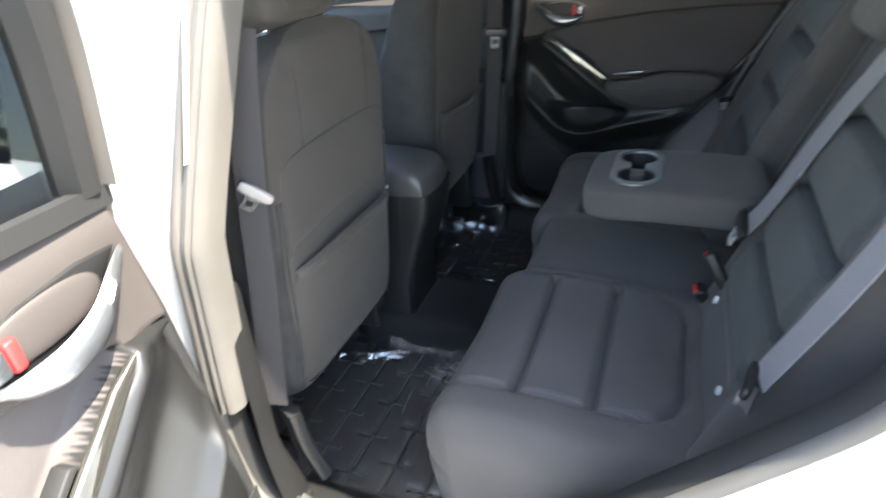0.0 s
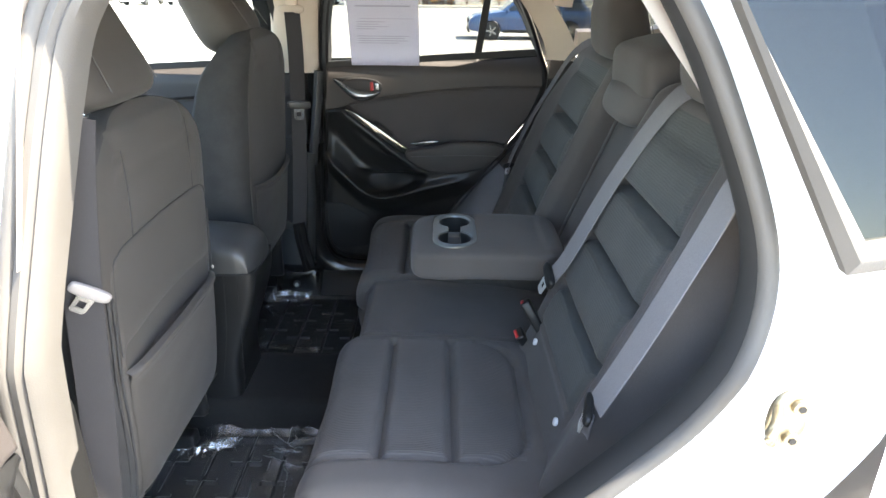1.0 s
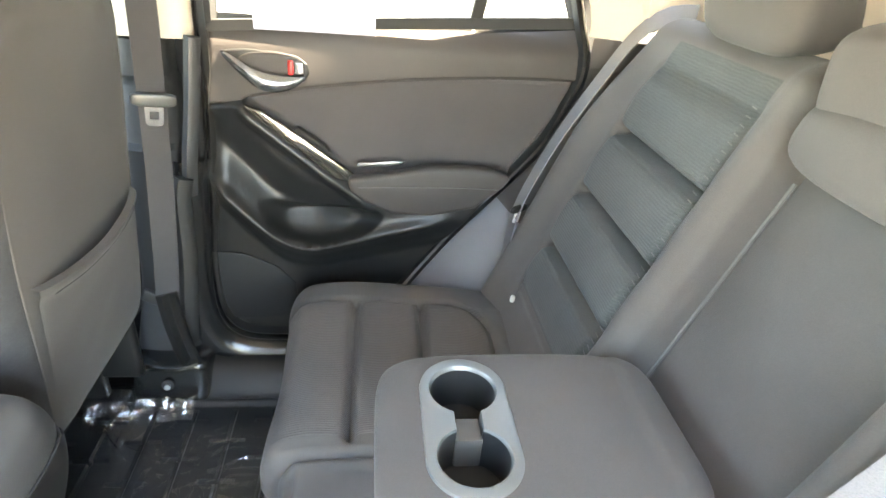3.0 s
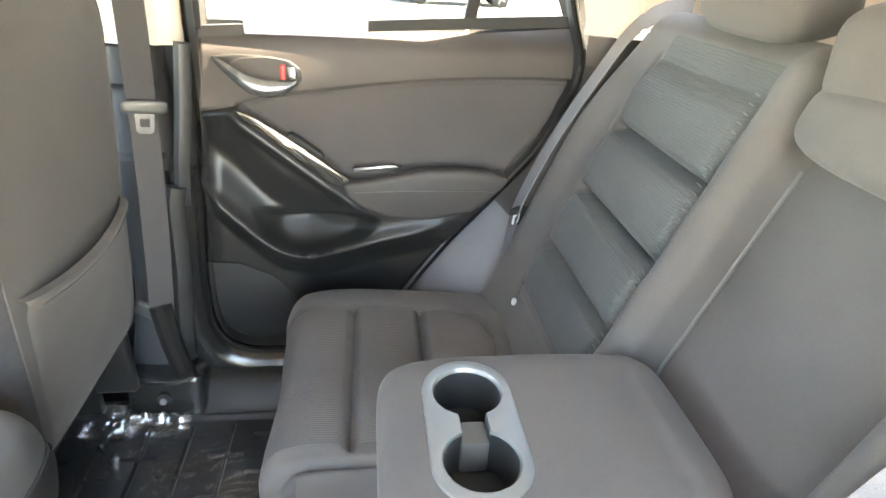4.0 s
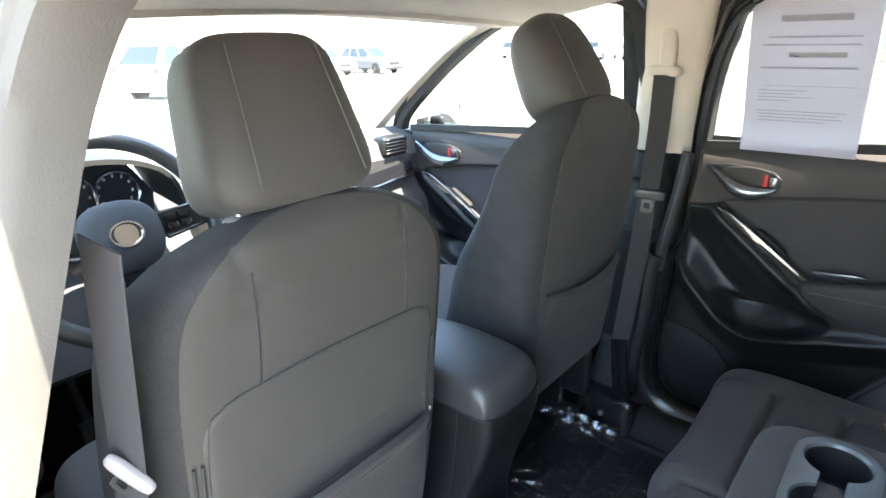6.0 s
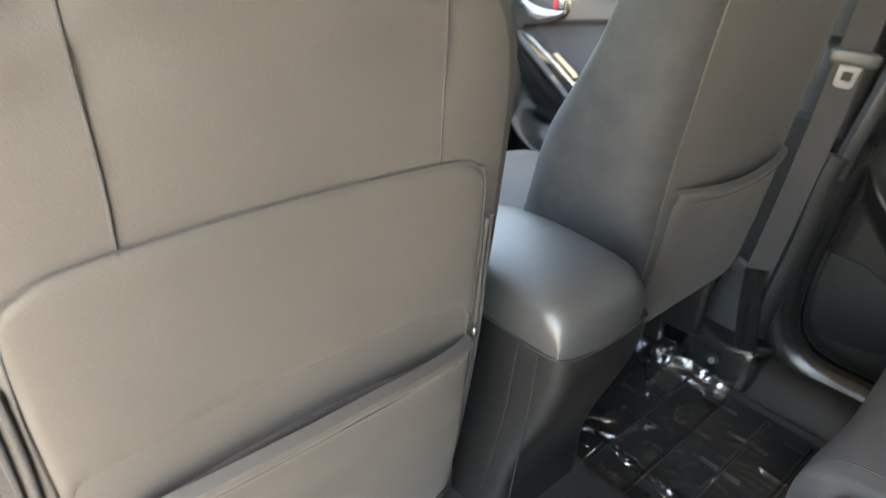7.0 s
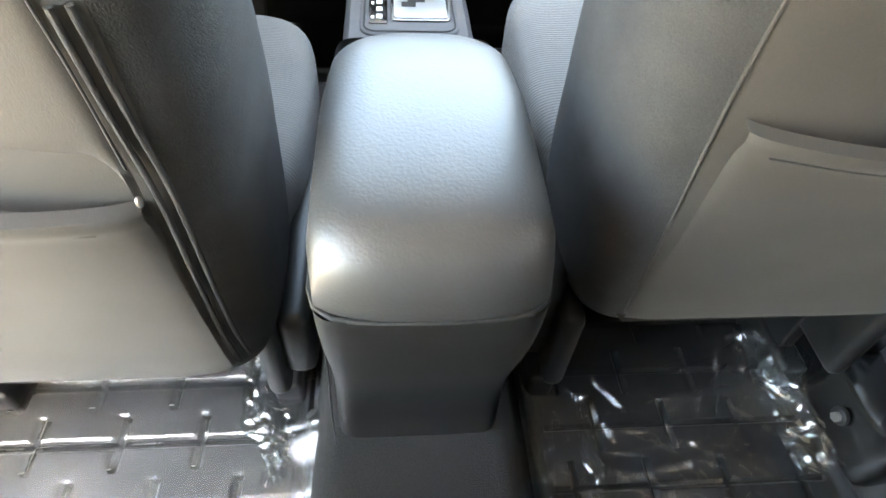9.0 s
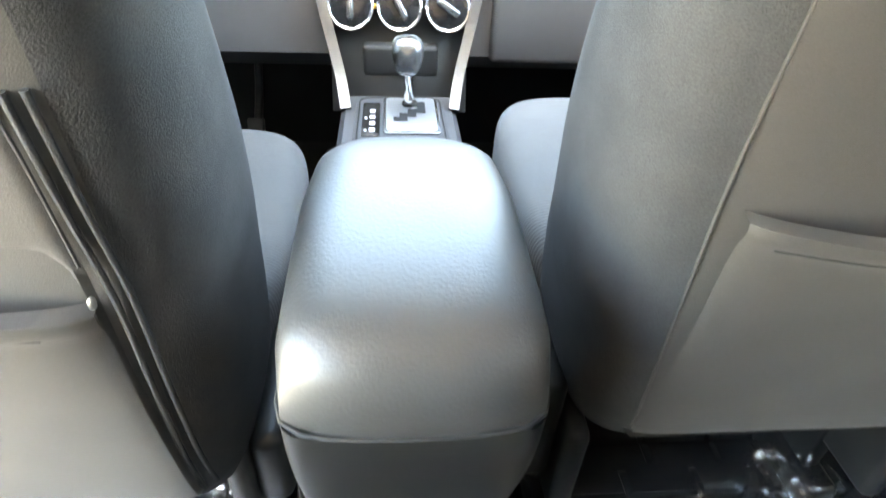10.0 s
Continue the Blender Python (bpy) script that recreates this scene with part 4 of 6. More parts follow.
    scoop = [(0.607, 1.216), (0.56, 1.222), (0.50, 1.219), (0.462, 1.212), (0.444, 1.198), (0.441, 1.180), (0.452, 1.163), (0.49, 1.155), (0.53, 1.161), (0.57, 1.185)]
    hd = add("handle_bezel", plate([(hx + 0.004, y, z) for y, z in scoop], Vector((-0.006, 0, 0)), bevel=0.003), HARD, None, "black handle recess")
    add("handle_bowl", moved(puff((0, 0, 0), (0.004, 0.060, 0.022), p=2.4, cuts=8), Matrix.Translation((hx - 0.003, 0.515, 1.196))), SOFT, hd)
    lever = smooth_line([(0, 0.601, 1.213), (0, 0.570, 1.190), (0, 0.540, 1.170), (0, 0.505, 1.162), (0, 0.470, 1.166), (0, 0.449, 1.175)], 24)
    bm = bmesh.new()
    rows = []
    for i, p in enumerate(lever):
        t = i / 24
        w = 0.005 + 0.0165 * math.sin(math.pi * min(t * 1.05, 1)) ** 0.7 * (1 - 0.25 * t)
        out = 0.010 + 0.016 * math.sin(math.pi * t)
        rows.append([bm.verts.new((hx - out * q - 0.004, p.y + 0.25 * k * w, p.z + k * w)) for k, q in ((-1, 0.5), (-0.5, 0.95), (0.4, 1.0), (1, 0.6), (0.4, 0.2), (-0.5, 0.2))])
    for a, b in zip(rows, rows[1:]):
        for k in range(6):
            bm.faces.new((a[k], a[(k + 1) % 6], b[(k + 1) % 6], b[k]))
    bm.faces.new(rows[0])
    bm.faces.new(rows[-1])
    add("handle_lever", bm, SILVER, hd, "satin chrome door handle", 60)
    add("lock_tab", rbox(hx - 0.012, hx - 0.003, 0.470, 0.481, 1.178, 1.206, 0.003), RED, hd, "red lock tab")
    add("lock_knob", rbox(hx - 0.013, hx - 0.003, 0.450, 0.468, 1.180, 1.204, 0.003), SILVER, hd)
    # speaker grille low at the front
    gr = [(0.688, 0.775), (0.60, 0.768), (0.53, 0.735), (0.49, 0.69), (0.49, 0.64), (0.52, 0.60), (0.60, 0.588), (0.66, 0.592), (0.690, 0.625)]
    add("speaker_grille", plate([(BASE_X - 0.027, y, z) for y, z in gr], Vector((-0.004, 0, 0)), bevel=0.003), GRILLE, None, "perforated black speaker grille")
    # window: glass, frame, divider, sill strip
    def wx(z):
        return side_x(z) + 0.016
    if front:
        pts = [(0.672, 1.250), (0.640, 1.302), (0.54, 1.393), (0.42, 1.488), (0.29, 1.572), (0.15, 1.612), (-0.02, 1.612), (-0.055, 1.47), (-0.070, 1.312)]
    else:
        pts = [(0.622, 1.268), (0.606, 1.40), (0.578, 1.50), (0.53, 1.575), (0.30, 1.595), (0.13, 1.580), (0.060, 1.53), (-0.012, 1.43), (-0.075, 1.312)]
    if flange:
        pts = [(y - (0.018 if y > 0.4 else 0.0), z) for y, z in pts]
    add("window_frame", sweep([(wx(z) - 0.004, y, z) for y, z in pts], [(-0.022, -0.012), (-0.022, 0.010), (-0.010, 0.018), (0.006, 0.014), (0.012, -0.012)], (-1, 0, 0), n=48), BLACKRUB, None, "black window frame")
    add("frame_lining", sweep([(wx(z) - 0.010, y, z) for y, z in pts[:6]], [(-0.030, -0.012), (-0.030, 0.014), (-0.022, 0.020), (-0.016, -0.012)], (-1, 0, 0), n=40), FRAME, None)
    if not front:
        add("window_divider", sweep([(wx(1.29) - 0.006, 0.124, 1.290), (wx(1.46) - 0.006, 0.102, 1.46), (wx(1.59) - 0.006, 0.086, 1.59)], [(-0.011, -0.008), (-0.011, 0.008), (0.011, 0.008), (0.011, -0.008)], (-1, 0, 0)), BLACKRUB, None, "black window divider", 0)
    add("sill_strip", sweep([(wx(1.265) - 0.012, 0.63, 1.258), (wx(1.29) - 0.012, 0.25, 1.284), (wx(1.31) - 0.012, -0.09, 1.305)], [(-0.010, -0.008), (-0.010, 0.006), (0.010, 0.006), (0.010, -0.008)], (-1, 0, 0), n=12), BLACKRUB, None)
    if front:
        gl = [(wx(z) + 0.002, y, z) for y, z in pts[:8]] + [(wx(1.26) + 0.002, -0.07, 1.26), (wx(1.26) + 0.002, 0.65, 1.25)]
        add("window_pane", plate(gl, Vector((0.004, 0, 0))), GLASS, None, "clear window pane", 0).visible_shadow = False
    else:
        gl = [(wx(z) + 0.002, y, z) for y, z in ((0.620, 1.25), (0.605, 1.40), (0.53, 1.585), (0.30, 1.60), (0.086, 1.59), (0.128, 1.27))]
        add("window_pane", plate(gl, Vector((0.004, 0, 0))), PRIVACY, None, "tinted window pane", 0).visible_shadow = False
        gl = [(wx(z) + 0.002, y, z) for y, z in ((0.120, 1.27), (0.082, 1.585), (-0.012, 1.45), (-0.09, 1.29))]
        add("quarter_pane", plate(gl, Vector((0.004, 0, 0))), PRIVACY, None, "tinted quarter pane", 0).visible_shadow = False
    if flange:
        # painted metal of the window frame beyond its trim
        def outer_frame(u, v):
            z = 1.255 + 0.31 * v
            return (wx(z) + 0.006 + 0.020 * u * u, lerp_table([(1.25, 0.628), (1.40, 0.612), (1.50, 0.585), (1.57, 0.535)], z) - 0.018 + 0.080 * u, z)
        add("painted_frame", sheet(outer_frame, 8, 14), WHITE, None, "white painted window frame")

    def skin(u, v):
        z = 0.50 + 0.77 * v
        y = back_edge(z) - 0.02 + (front_edge(z) + 0.04 - back_edge(z)) * u
        return (side_x(z) + 0.092 + 0.028 * math.sin(math.pi * v), y, z)
    add("outer_skin", sheet(skin, 16, 20), WHITE, None, "white painted door skin")
    def rim(u, v):
        z = 0.56 + 0.72 * v
        return (BASE_X + 0.002 + 0.09 * u, front_edge(z) + 0.002 + 0.018 * u, z)
    # without a flange paint, door edges are black for the shaded gap
    add("front_flange", sheet(rim, 4, 16), flange or BLACKRUB, None)
    def rim2(u, v):
        z = 0.56 + 0.72 * v
        return (BASE_X + 0.002 + 0.09 * u, back_edge(z) - 0.002 - 0.018 * u, z)
    add("rear_flange", sheet(rim2, 4, 16), flange or BLACKRUB, None)
    seal = [(BASE_X + 0.004, front_edge(z) + 0.006, z) for z in np.arange(1.26, 0.60, -0.04)] + [(BASE_X + 0.004, y, z) for y, z in ((0.685, 0.578), (0.60, 0.562), (0.45, 0.562), (0.35, 0.566))] + \
           [(BASE_X + 0.004, back_edge(z) - 0.008, z) for z in np.arange(0.62, 1.30, 0.04)]
    add("edge_seal", sweep(seal, circle(0.010, 8), (1, 0, 0), n=80), BLACKRUB, None, "black edge seal")
    return d


door("rear_door", Matrix.Identity(4), "closed black-lined rear door with chrome handle", (0.75, 0.3, 0.57))
HINGE = Vector((-0.866, 0.681, 0))
OPEN = Matrix.Translation(HINGE + Vector((0.005, 0.098, 0.012))) @ Matrix.Rotation(radians(-81), 4, "Z") @ Matrix.Translation(-HINGE)
door("rear_door", OPEN @ Matrix.Diagonal((-1, 1, 1, 1)), "wide open rear door with sunlit black lining", (0.75, 0.3, 0.57), flange=WHITE)
FRONT = Matrix.Translation((-0.012, 0.835, -0.030)) @ Matrix.Diagonal((1, 1.19, 1, 1))
door("front_door", FRONT, "closed front door with chrome handle and grip trim", (0.75, 0.3, 0.57), front=True)
door("front_door", Matrix.Diagonal((-1, 1, 1, 1)) @ FRONT, "closed driver's door with dark lining", (0.75, 0.3, 0.57), front=True)

# printed sheet in a clear sleeve hung inside the window
sign = thing("window_sticker", (0.70, 0.42, 1.26), "printed price sheet in a creased clear sleeve on the window", "price sheet")


def sheet_pt(y, z, off=0.0):
    return (side_x(z) - 0.022 + 0.010 * step(1.33, 1.26, z) * -1 - off, y, z)


part("paper", sheet(lambda u, v: sheet_pt(0.315 + 0.220 * u, 1.262 + 0.33 * v, 0.0008 * math.sin(u * 9 + v * 5)), 10, 14), PAPER, sign, "pale printed paper")
part("sleeve", sheet(lambda u, v: sheet_pt(0.311 + 0.228 * u, 1.256 + 0.34 * v, 0.004 + 0.002 * noise.noise((u * 7, v * 9, 2))), 40, 50), SLEEVE, sign, "creased clear sleeve")
for k, (z, a, b, h) in enumerate([(1.405, 0.33, 0.50, 0.0012), (1.395, 0.42, 0.51, 0.002), (1.388, 0.44, 0.51, 0.002), (1.381, 0.41, 0.51, 0.002), (1.374, 0.45, 0.51, 0.002), (1.352, 0.345, 0.51, 0.002),
                                  (1.345, 0.36, 0.51, 0.002), (1.338, 0.35, 0.505, 0.002), (1.331, 0.38, 0.51, 0.002), (1.440, 0.34, 0.51, 0.004), (1.462, 0.36, 0.46, 0.010), (1.485, 0.34, 0.51, 0.003), (1.50, 0.34, 0.50, 0.003), (1.53, 0.36, 0.48, 0.012)]):
    part("print_bar", plate([sheet_pt(a, z, 0.0016), sheet_pt(b, z, 0.0016), sheet_pt(b, z + h, 0.0016), sheet_pt(a, z + h, 0.0016)], Vector((-0.0003, 0, 0))), INK, sign, smooth=0)


# ---- front seats ----
def front_seat(cx, dy, dz, label, inner):
    """inner: +1 when the aisle lies on the seat's right."""
    d = thing("front_seat", (cx, 0.95 + dy, 0.45), label, "car seat", "front seats")
    W = [(0.66, 0.205), (0.70, 0.216), (0.76, 0.222), (0.85, 0.229), (0.95, 0.236), (1.10, 0.238), (1.20, 0.232), (1.255, 0.215), (1.29, 0.180), (1.315, 0.135), (1.332, 0.07), (1.336, 0.012)]
    FRONT_Y = [(0.66, 0.995), (0.76, 0.985), (0.845, 0.962), (0.985, 0.920), (1.05, 0.890), (1.15, 0.850), (1.20, 0.838), (1.25, 0.815), (1.29, 0.780), (1.336, 0.735)]
    Y = [(0.66, 0.760), (0.70, 0.742), (0.80, 0.728), (0.95, 0.716), (1.15, 0.697), (1.25, 0.688), (1.31, 0.692), (1.336, 0.715)]
    D = [(0.66, 0.10), (0.75, 0.135), (0.95, 0.140), (1.15, 0.115), (1.27, 0.085), (1.32, 0.05), (1.336, 0.01)]

    def rear(x, z):
        """y of the rear face at the offset x from the middle."""
        w, dd = ease_table(W, z), ease_table(D, z)
        q = min(abs(x) / max(w, 0.01), 1.0)
        return ease_table(Y, z) + dd * (1 - (1 - q ** 9) ** (1 / 3.0))

    def ringpt(u, v):
        z = 0.66 + 0.676 * (1 - (1 - v) ** 1.25)
        a = 2 * math.pi * u
        w, dd, y0 = ease_table(W, z), ease_table(D, z), ease_table(Y, z)
        c, s = math.cos(a), math.sin(a)
        x = w * math.copysign(abs(c) ** (2 / 9), c)
        if s < 0:
            y = y0 + dd - dd * abs(s) ** (2 / 3.0)
        else:
            side_bol = 0.030 * bumpf(abs(x) - w * 0.84, 0.06) * step(1.2, 1.0, z)
            y = y0 + dd + (max(ease_table(FRONT_Y, z) - y0 - dd, 0.012) + side_bol - 0.022) * abs(s) ** (2 / 3)
        # seams that frame the rear panel
        if s < 0:
            for sx in (-0.118, 0.118):
                y += 0.004 * groove(x, sx, 0.0035) * step(1.13, 1.15, z)
        y += 0.0016 * noise.noise((x * 8 + cx, z * 8, 1))
        return (cx + x, y + dy, z + dz)
    ratio = 0.835 if inner > 0 else 0.775

    def side_cloth(u, v):
        return 1 if abs(math.cos(2 * math.pi * u)) ** (2 / 9) > ratio else 0
    part("backrest", sheet(ringpt, 150, 130, wrap_u=True, mat_fn=side_cloth), [SEATBACK, CLOTH_SIDE], d, "smooth charcoal backrest with dark cloth sides", 60)

    def arc(x):
        k = max(abs(x) - 0.135, 0.0)
        return 1.158 - 0.30 * x * x - 0.045 + math.sqrt(max(0.045 ** 2 - (k * 0.97) ** 2, 0.0))

    def lip(x):
        return 0.950 - (-0.015 if inner > 0 else 0.012) * math.cos(math.pi * x / 0.36)

    def panel(u, v):
        x = -0.181 + 0.362 * u
        z = 0.685 + (arc(x) - 0.685) * v
        edge = min(u * 0.362, (1 - u) * 0.362, (1 - v) * 0.4)
        off = 0.0018 + 0.0012 * step(0.0, 0.012, edge) - 0.003 * (1 - step(0, 0.004, edge))
        hollow = 0.034 * bumpf(z - lip(x), 0.026) * step(0.176, 0.160, abs(x)) * step(lip(x) - 0.02, lip(x), z)
        return (cx + x, rear(x, z) - off + hollow + dy, z + dz)
    if inner > 0:
        part("back_panel", sheet(panel, 60, 90), SEATBACK, d, "stretched vinyl back panel", 60)

    pw = 0.178 if inner > 0 else 0.167

    if inner > 0:
        edge_line = [(-0.179, 0.98), (-0.178, 1.06)] + [(x, arc(x) - 0.001) for x in (-0.172, -0.160, -0.14, -0.08, 0.0, 0.08, 0.14, 0.160, 0.172)] + [(0.178, 1.06), (0.179, 0.98)]
        part("panel_seam", tube([(cx + x, rear(x, z) - 0.0024 + dy, z + dz) for x, z in edge_line], 0.0009, n=70, sides=6), CLOTH_SIDE, d)

    def pocket(u, v):
        x = pw * (2 * u - 1)
        z = 0.690 + (lip(x) - 0.690) * v
        bow = 0.006 + 0.025 * math.sin(math.pi * u) ** 0.6 * v ** 2.5
        roll = 0.004 * bumpf((1 - v) * 0.26 - 0.010, 0.010)
        return (cx + x, rear(x, z) - bow - roll + dy + 0.010 * step(0.985, 1.0, v) + 0.0012 * noise.noise((x * 14, z * 20, 7)), z + dz)
    part("seat_pocket", sheet(pocket, 60, 70), SEATBACK, d, "seat-back map pocket with a rolled hem", 60)
    part("hem_stitch", tube([(cx + x, rear(x, lip(x) - 0.016) - 0.0085 - 0.0215 * math.cos(math.pi * x / 0.356) ** 0.6 + dy, lip(x) - 0.017 + dz) for x in (-0.15, -0.08, 0, 0.08, 0.15)], 0.0007, n=20, sides=6), CLOTH_SIDE, d)
    for s in (-1, 1):
        if inner < 0:
            part("side_seam", tube([(cx + s * 0.775 * ease_table(W, z), rear(0.775 * ease_table(W, z), z) - 0.0006 + dy, z + dz) for z in (1.24, 1.16, 1.02, 0.95, 0.85, 0.76, 0.695)], 0.0013, n=24, sides=6), SEATBACK, d)
            continue
        for off in (0.0, 0.0085):
            part("zip_piping", tube([(cx + s * (0.183 + off + 0.006 * bumpf(z - 0.93, 0.09)), rear(0.187 + off, z) - 0.003 + dy, z + dz) for z in (1.085, 1.02, 0.95, 0.85, 0.76, 0.695)], 0.0022, n=24, sides=8), CLOTH_SIDE, d)
    if inner > 0:
        part("zip_pull", puff((cx + inner * 0.180, rear(0.180, 0.95) - 0.009 + dy, 0.956 + dz), (0.0020, 0.0024, 0.0042), p=3, cuts=3), STEEL, d, "small bright clip")
    if inner > 0:
        for sx in (-0.107, 0.118):
            part("vertical_seam", tube([(cx + sx * k, rear(sx * k, z) - 0.0004 + dy, z + dz) for z, k in ((1.150, 1.02), (1.20, 1.0), (1.25, 1.0), (1.285, 0.99))], 0.0011, n=14, sides=6), CLOTH_SIDE, d)
    # lower edge: strap and bottom bar
    part("lower_flap", sheet(lambda u, v: (cx - 0.17 + 0.34 * u, 0.742 - 0.004 + 0.06 * v + dy, 0.690 - 0.02 * math.sin(v * 1.6) + dz), 12, 6), SEATBACK, d)
    # head restraint
    if inner > 0:
        headrest("headrest", (cx - 0.004, 0.784, 1.424), (0.115, 0.050, 0.096), -18, d, 0.22, mats=SEATBACK, p=5.0, post_gap=0.075, post_len=0.010, collar=(0.019, 0.013, 0.007))
    else:
        headrest("headrest", (cx + 0.010, 0.836, 1.447), (0.124, 0.063, 0.114), -28.7, d, 0.24, mats=SEATBACK, p=3.3, post_gap=0.075, post_len=0.012, collar=(0.019, 0.013, 0.007))
    # cushion, side shield, rails
    part("seat_cushion", puff((cx, 1.13 + dy, 0.680 + dz), (0.228, 0.25, 0.085), p=3.6, cuts=20,
         deform=lambda a, w: (w.x, w.y, w.z + 0.03 * abs(a.x) ** 3 * (a.z > 0) + 0.02 * a.y)), CLOTH_FRONT, d, "ribbed charcoal cloth cushion")
    for s in (-1, 1):
        part("side_shield", rbox(cx + s * 0.225 - 0.02, cx + s * 0.225 + 0.02, 0.80 + dy, 1.28 + dy, 0.585, 0.69 + dz, 0.015), HARD, d, "black plastic side shield")
        part("seat_rail", rbox(cx + s * 0.19 - 0.02, cx + s * 0.19 + 0.02, 0.84, 1.32, 0.44, 0.50, 0.008), HARD, d)
        part("recliner_cover", rbox(cx + s * 0.195 - 0.014, cx + s * 0.195 + 0.014, 0.80, 0.93, 0.55, 0.70, 0.012), HARD, d, "black hinge cover")
        part("seat_leg", rbox(cx + s * 0.19 - 0.012, cx + s * 0.19 + 0.012, 0.88, 1.25, 0.49, 0.60, 0.004), HARD, d)
    return d


front_seat(-0.366, 0.010, 0.006, "charcoal driver's seat with map pocket on its back", 1)
front_seat(0.370, 0.026, 0.061, "charcoal passenger seat with map pocket on its back", -1)


# ---- centre console ----
console = thing("centre_console", (0, 0.95, 0.53), "black centre console with padded armrest lid and gear selector", "console")


def con_body(u, v):
    """Rear box of the console: a ring round, lofted from the tunnel upward."""
    z = 0.535 + 0.357 * v
    a = 2 * math.pi * u
    c, s = math.cos(a), math.sin(a)
    w = 0.088 + 0.010 * step(0.80, 0.56, z)
    y0 = 0.746 - 0.072 * step(0.60, 0.89, z)
    x = w * math.copysign(abs(c) ** 0.17, c)
    y = (y0 + 1.06) / 2 + (1.06 - y0) / 2 * math.copysign(abs(s) ** 0.16, s)
    return (x, y, z)


part("console_box", sheet(con_body, 120, 30, wrap_u=True), HARD, console, "black moulded console box")
part("panel_joint", tube([(-0.0880, 0.714, 0.888), (-0.0884, 0.720, 0.78), (-0.0955, 0.728, 0.63), (-0.0980, 0.732, 0.56)], 0.0011, n=16, sides=6), BLACKRUB, console)


def lid_pt(u, v):
    """The lid: a section across (u) lofted from the rear seam over the top to the front (v)."""
    rail = LID_RAIL[round(v * 80)]
    a = math.pi * (u - 0.5)
    w = lerp_table([(0.665, 0.083), (0.71, 0.087), (0.85, 0.087), (0.92, 0.082), (0.960, 0.068), (0.984, 0.04)], rail.y)
    s, c = math.sin(a), math.cos(a)
    side = math.copysign(abs(s) ** 0.66, s)
    drop = 1 - max(c, 0.0) ** 0.30
    return (w * side, rail.y + 0.016 * s * s * step(0.73, 0.67, rail.y) - 0.012 * s * s * step(0.92, 0.98, rail.y), max(rail.z - drop * (rail.z - 0.892), 0.892 if v > 0.02 else 0.0))


LID_RAIL = smooth_line([(0, 0.6725, 0.892), (0, 0.674, 0.916), (0, 0.686, 0.942), (0, 0.720, 0.960), (0, 0.79, 0.969), (0, 0.87, 0.970), (0, 0.935, 0.962), (0, 0.970, 0.940), (0, 0.984, 0.892)], 80)
part("armrest_lid", sheet(lid_pt, 60, 80), LID, console, "grained black armrest lid", 70)
part("lid_seam", sweep([(x, y, 0.891) for x, y in ((-0.086, 0.95), (-0.0885, 0.73), (-0.083, 0.688), (-0.06, 0.676), (0, 0.6725), (0.06, 0.676), (0.083, 0.688), (0.0885, 0.73), (0.086, 0.95))], circle(0.0022, 6), (0, 0, 1), n=40), BLACKRUB, console)
part("side_seam", tube([(-0.0885, 0.745, 0.885), (-0.0915, 0.758, 0.74), (-0.0985, 0.783, 0.60)], 0.0014, n=10, sides=6), BLACKRUB, console)
# selector deck, gear lever and the stack behind it
part("selector_deck", sweep([(0, 0.97, 0.772), (0, 1.12, 0.773), (0, 1.30, 0.773), (0, 1.47, 0.775)], [(-0.100, -0.22), (-0.100, 0.0), (-0.090, 0.012), (0.090, 0.012), (0.100, 0.0), (0.100, -0.22)], (0, 0, 1), n=12), DASH, console, "grey selector deck")


def flat_shape(corners, z, depth, bevel=0.0):
    return plate([(x, y, z) for x, y in corners], Vector((0, 0, depth)), bevel=bevel)


def rounded(x0, x1, y0, y1, r, n=5):
    """Corners of a rectangle with round corners, in the xy plane."""
    out = []
    for cx, cy, a0 in ((x1 - r, y1 - r, 0), (x0 + r, y1 - r, 90), (x0 + r, y0 + r, 180), (x1 - r, y0 + r, 270)):
        out += [(cx + r * math.cos(radians(a0 + 90 * k / n)), cy + r * math.sin(radians(a0 + 90 * k / n))) for k in range(n + 1)]
    return out


deck = part("selector_plate", flat_shape(rounded(-0.074, 0.078, 1.262, 1.452, 0.024), 0.783, 0.006, 0.003), DASH, console, "grey selector surround")
part("surround_groove", sweep([(x, y, 0.7895) for x, y in rounded(-0.068, 0.072, 1.270, 1.446, 0.020)], circle(0.0016, 6), (0, 0, 1), closed=True), BLACKRUB, deck)
part("gate_frame", flat_shape(rounded(-0.027, 0.066, 1.300, 1.442, 0.010), 0.7885, 0.004, 0.0015), SILVER, deck, "bright shift gate frame")
part("gate_plate", flat_shape(rounded(-0.022, 0.061, 1.306, 1.436, 0.008), 0.7918, 0.0022, 0.0006), SATIN, deck, "satin silver shift gate")
GATE = [(-0.010, 1.340), (0.013, 1.340), (0.013, 1.356), (0.028, 1.356), (0.028, 1.372), (0.044, 1.372), (0.044, 1.418), (0.030, 1.418), (0.030, 1.388), (0.014, 1.388), (0.014, 1.371), (0.0, 1.371), (0.0, 1.356), (-0.010, 1.356)]
part("gate_slot", flat_shape(GATE, 0.7934, 0.0012), BLACKRUB, deck, "black zigzag slot", smooth=0)
part("indicator_strip", flat_shape(rounded(-0.061, -0.032, 1.292, 1.420, 0.004), 0.7885, 0.003, 0.001), SCREEN, deck, "black gear position strip")
for k in range(4):
    y = 1.306 + 0.024 * k
    part("gear_mark", flat_shape(((-0.049, y), (-0.040, y), (-0.040, y + 0.013), (-0.049, y + 0.013)), 0.7912, 0.0006), BUTTON, deck, smooth=0)
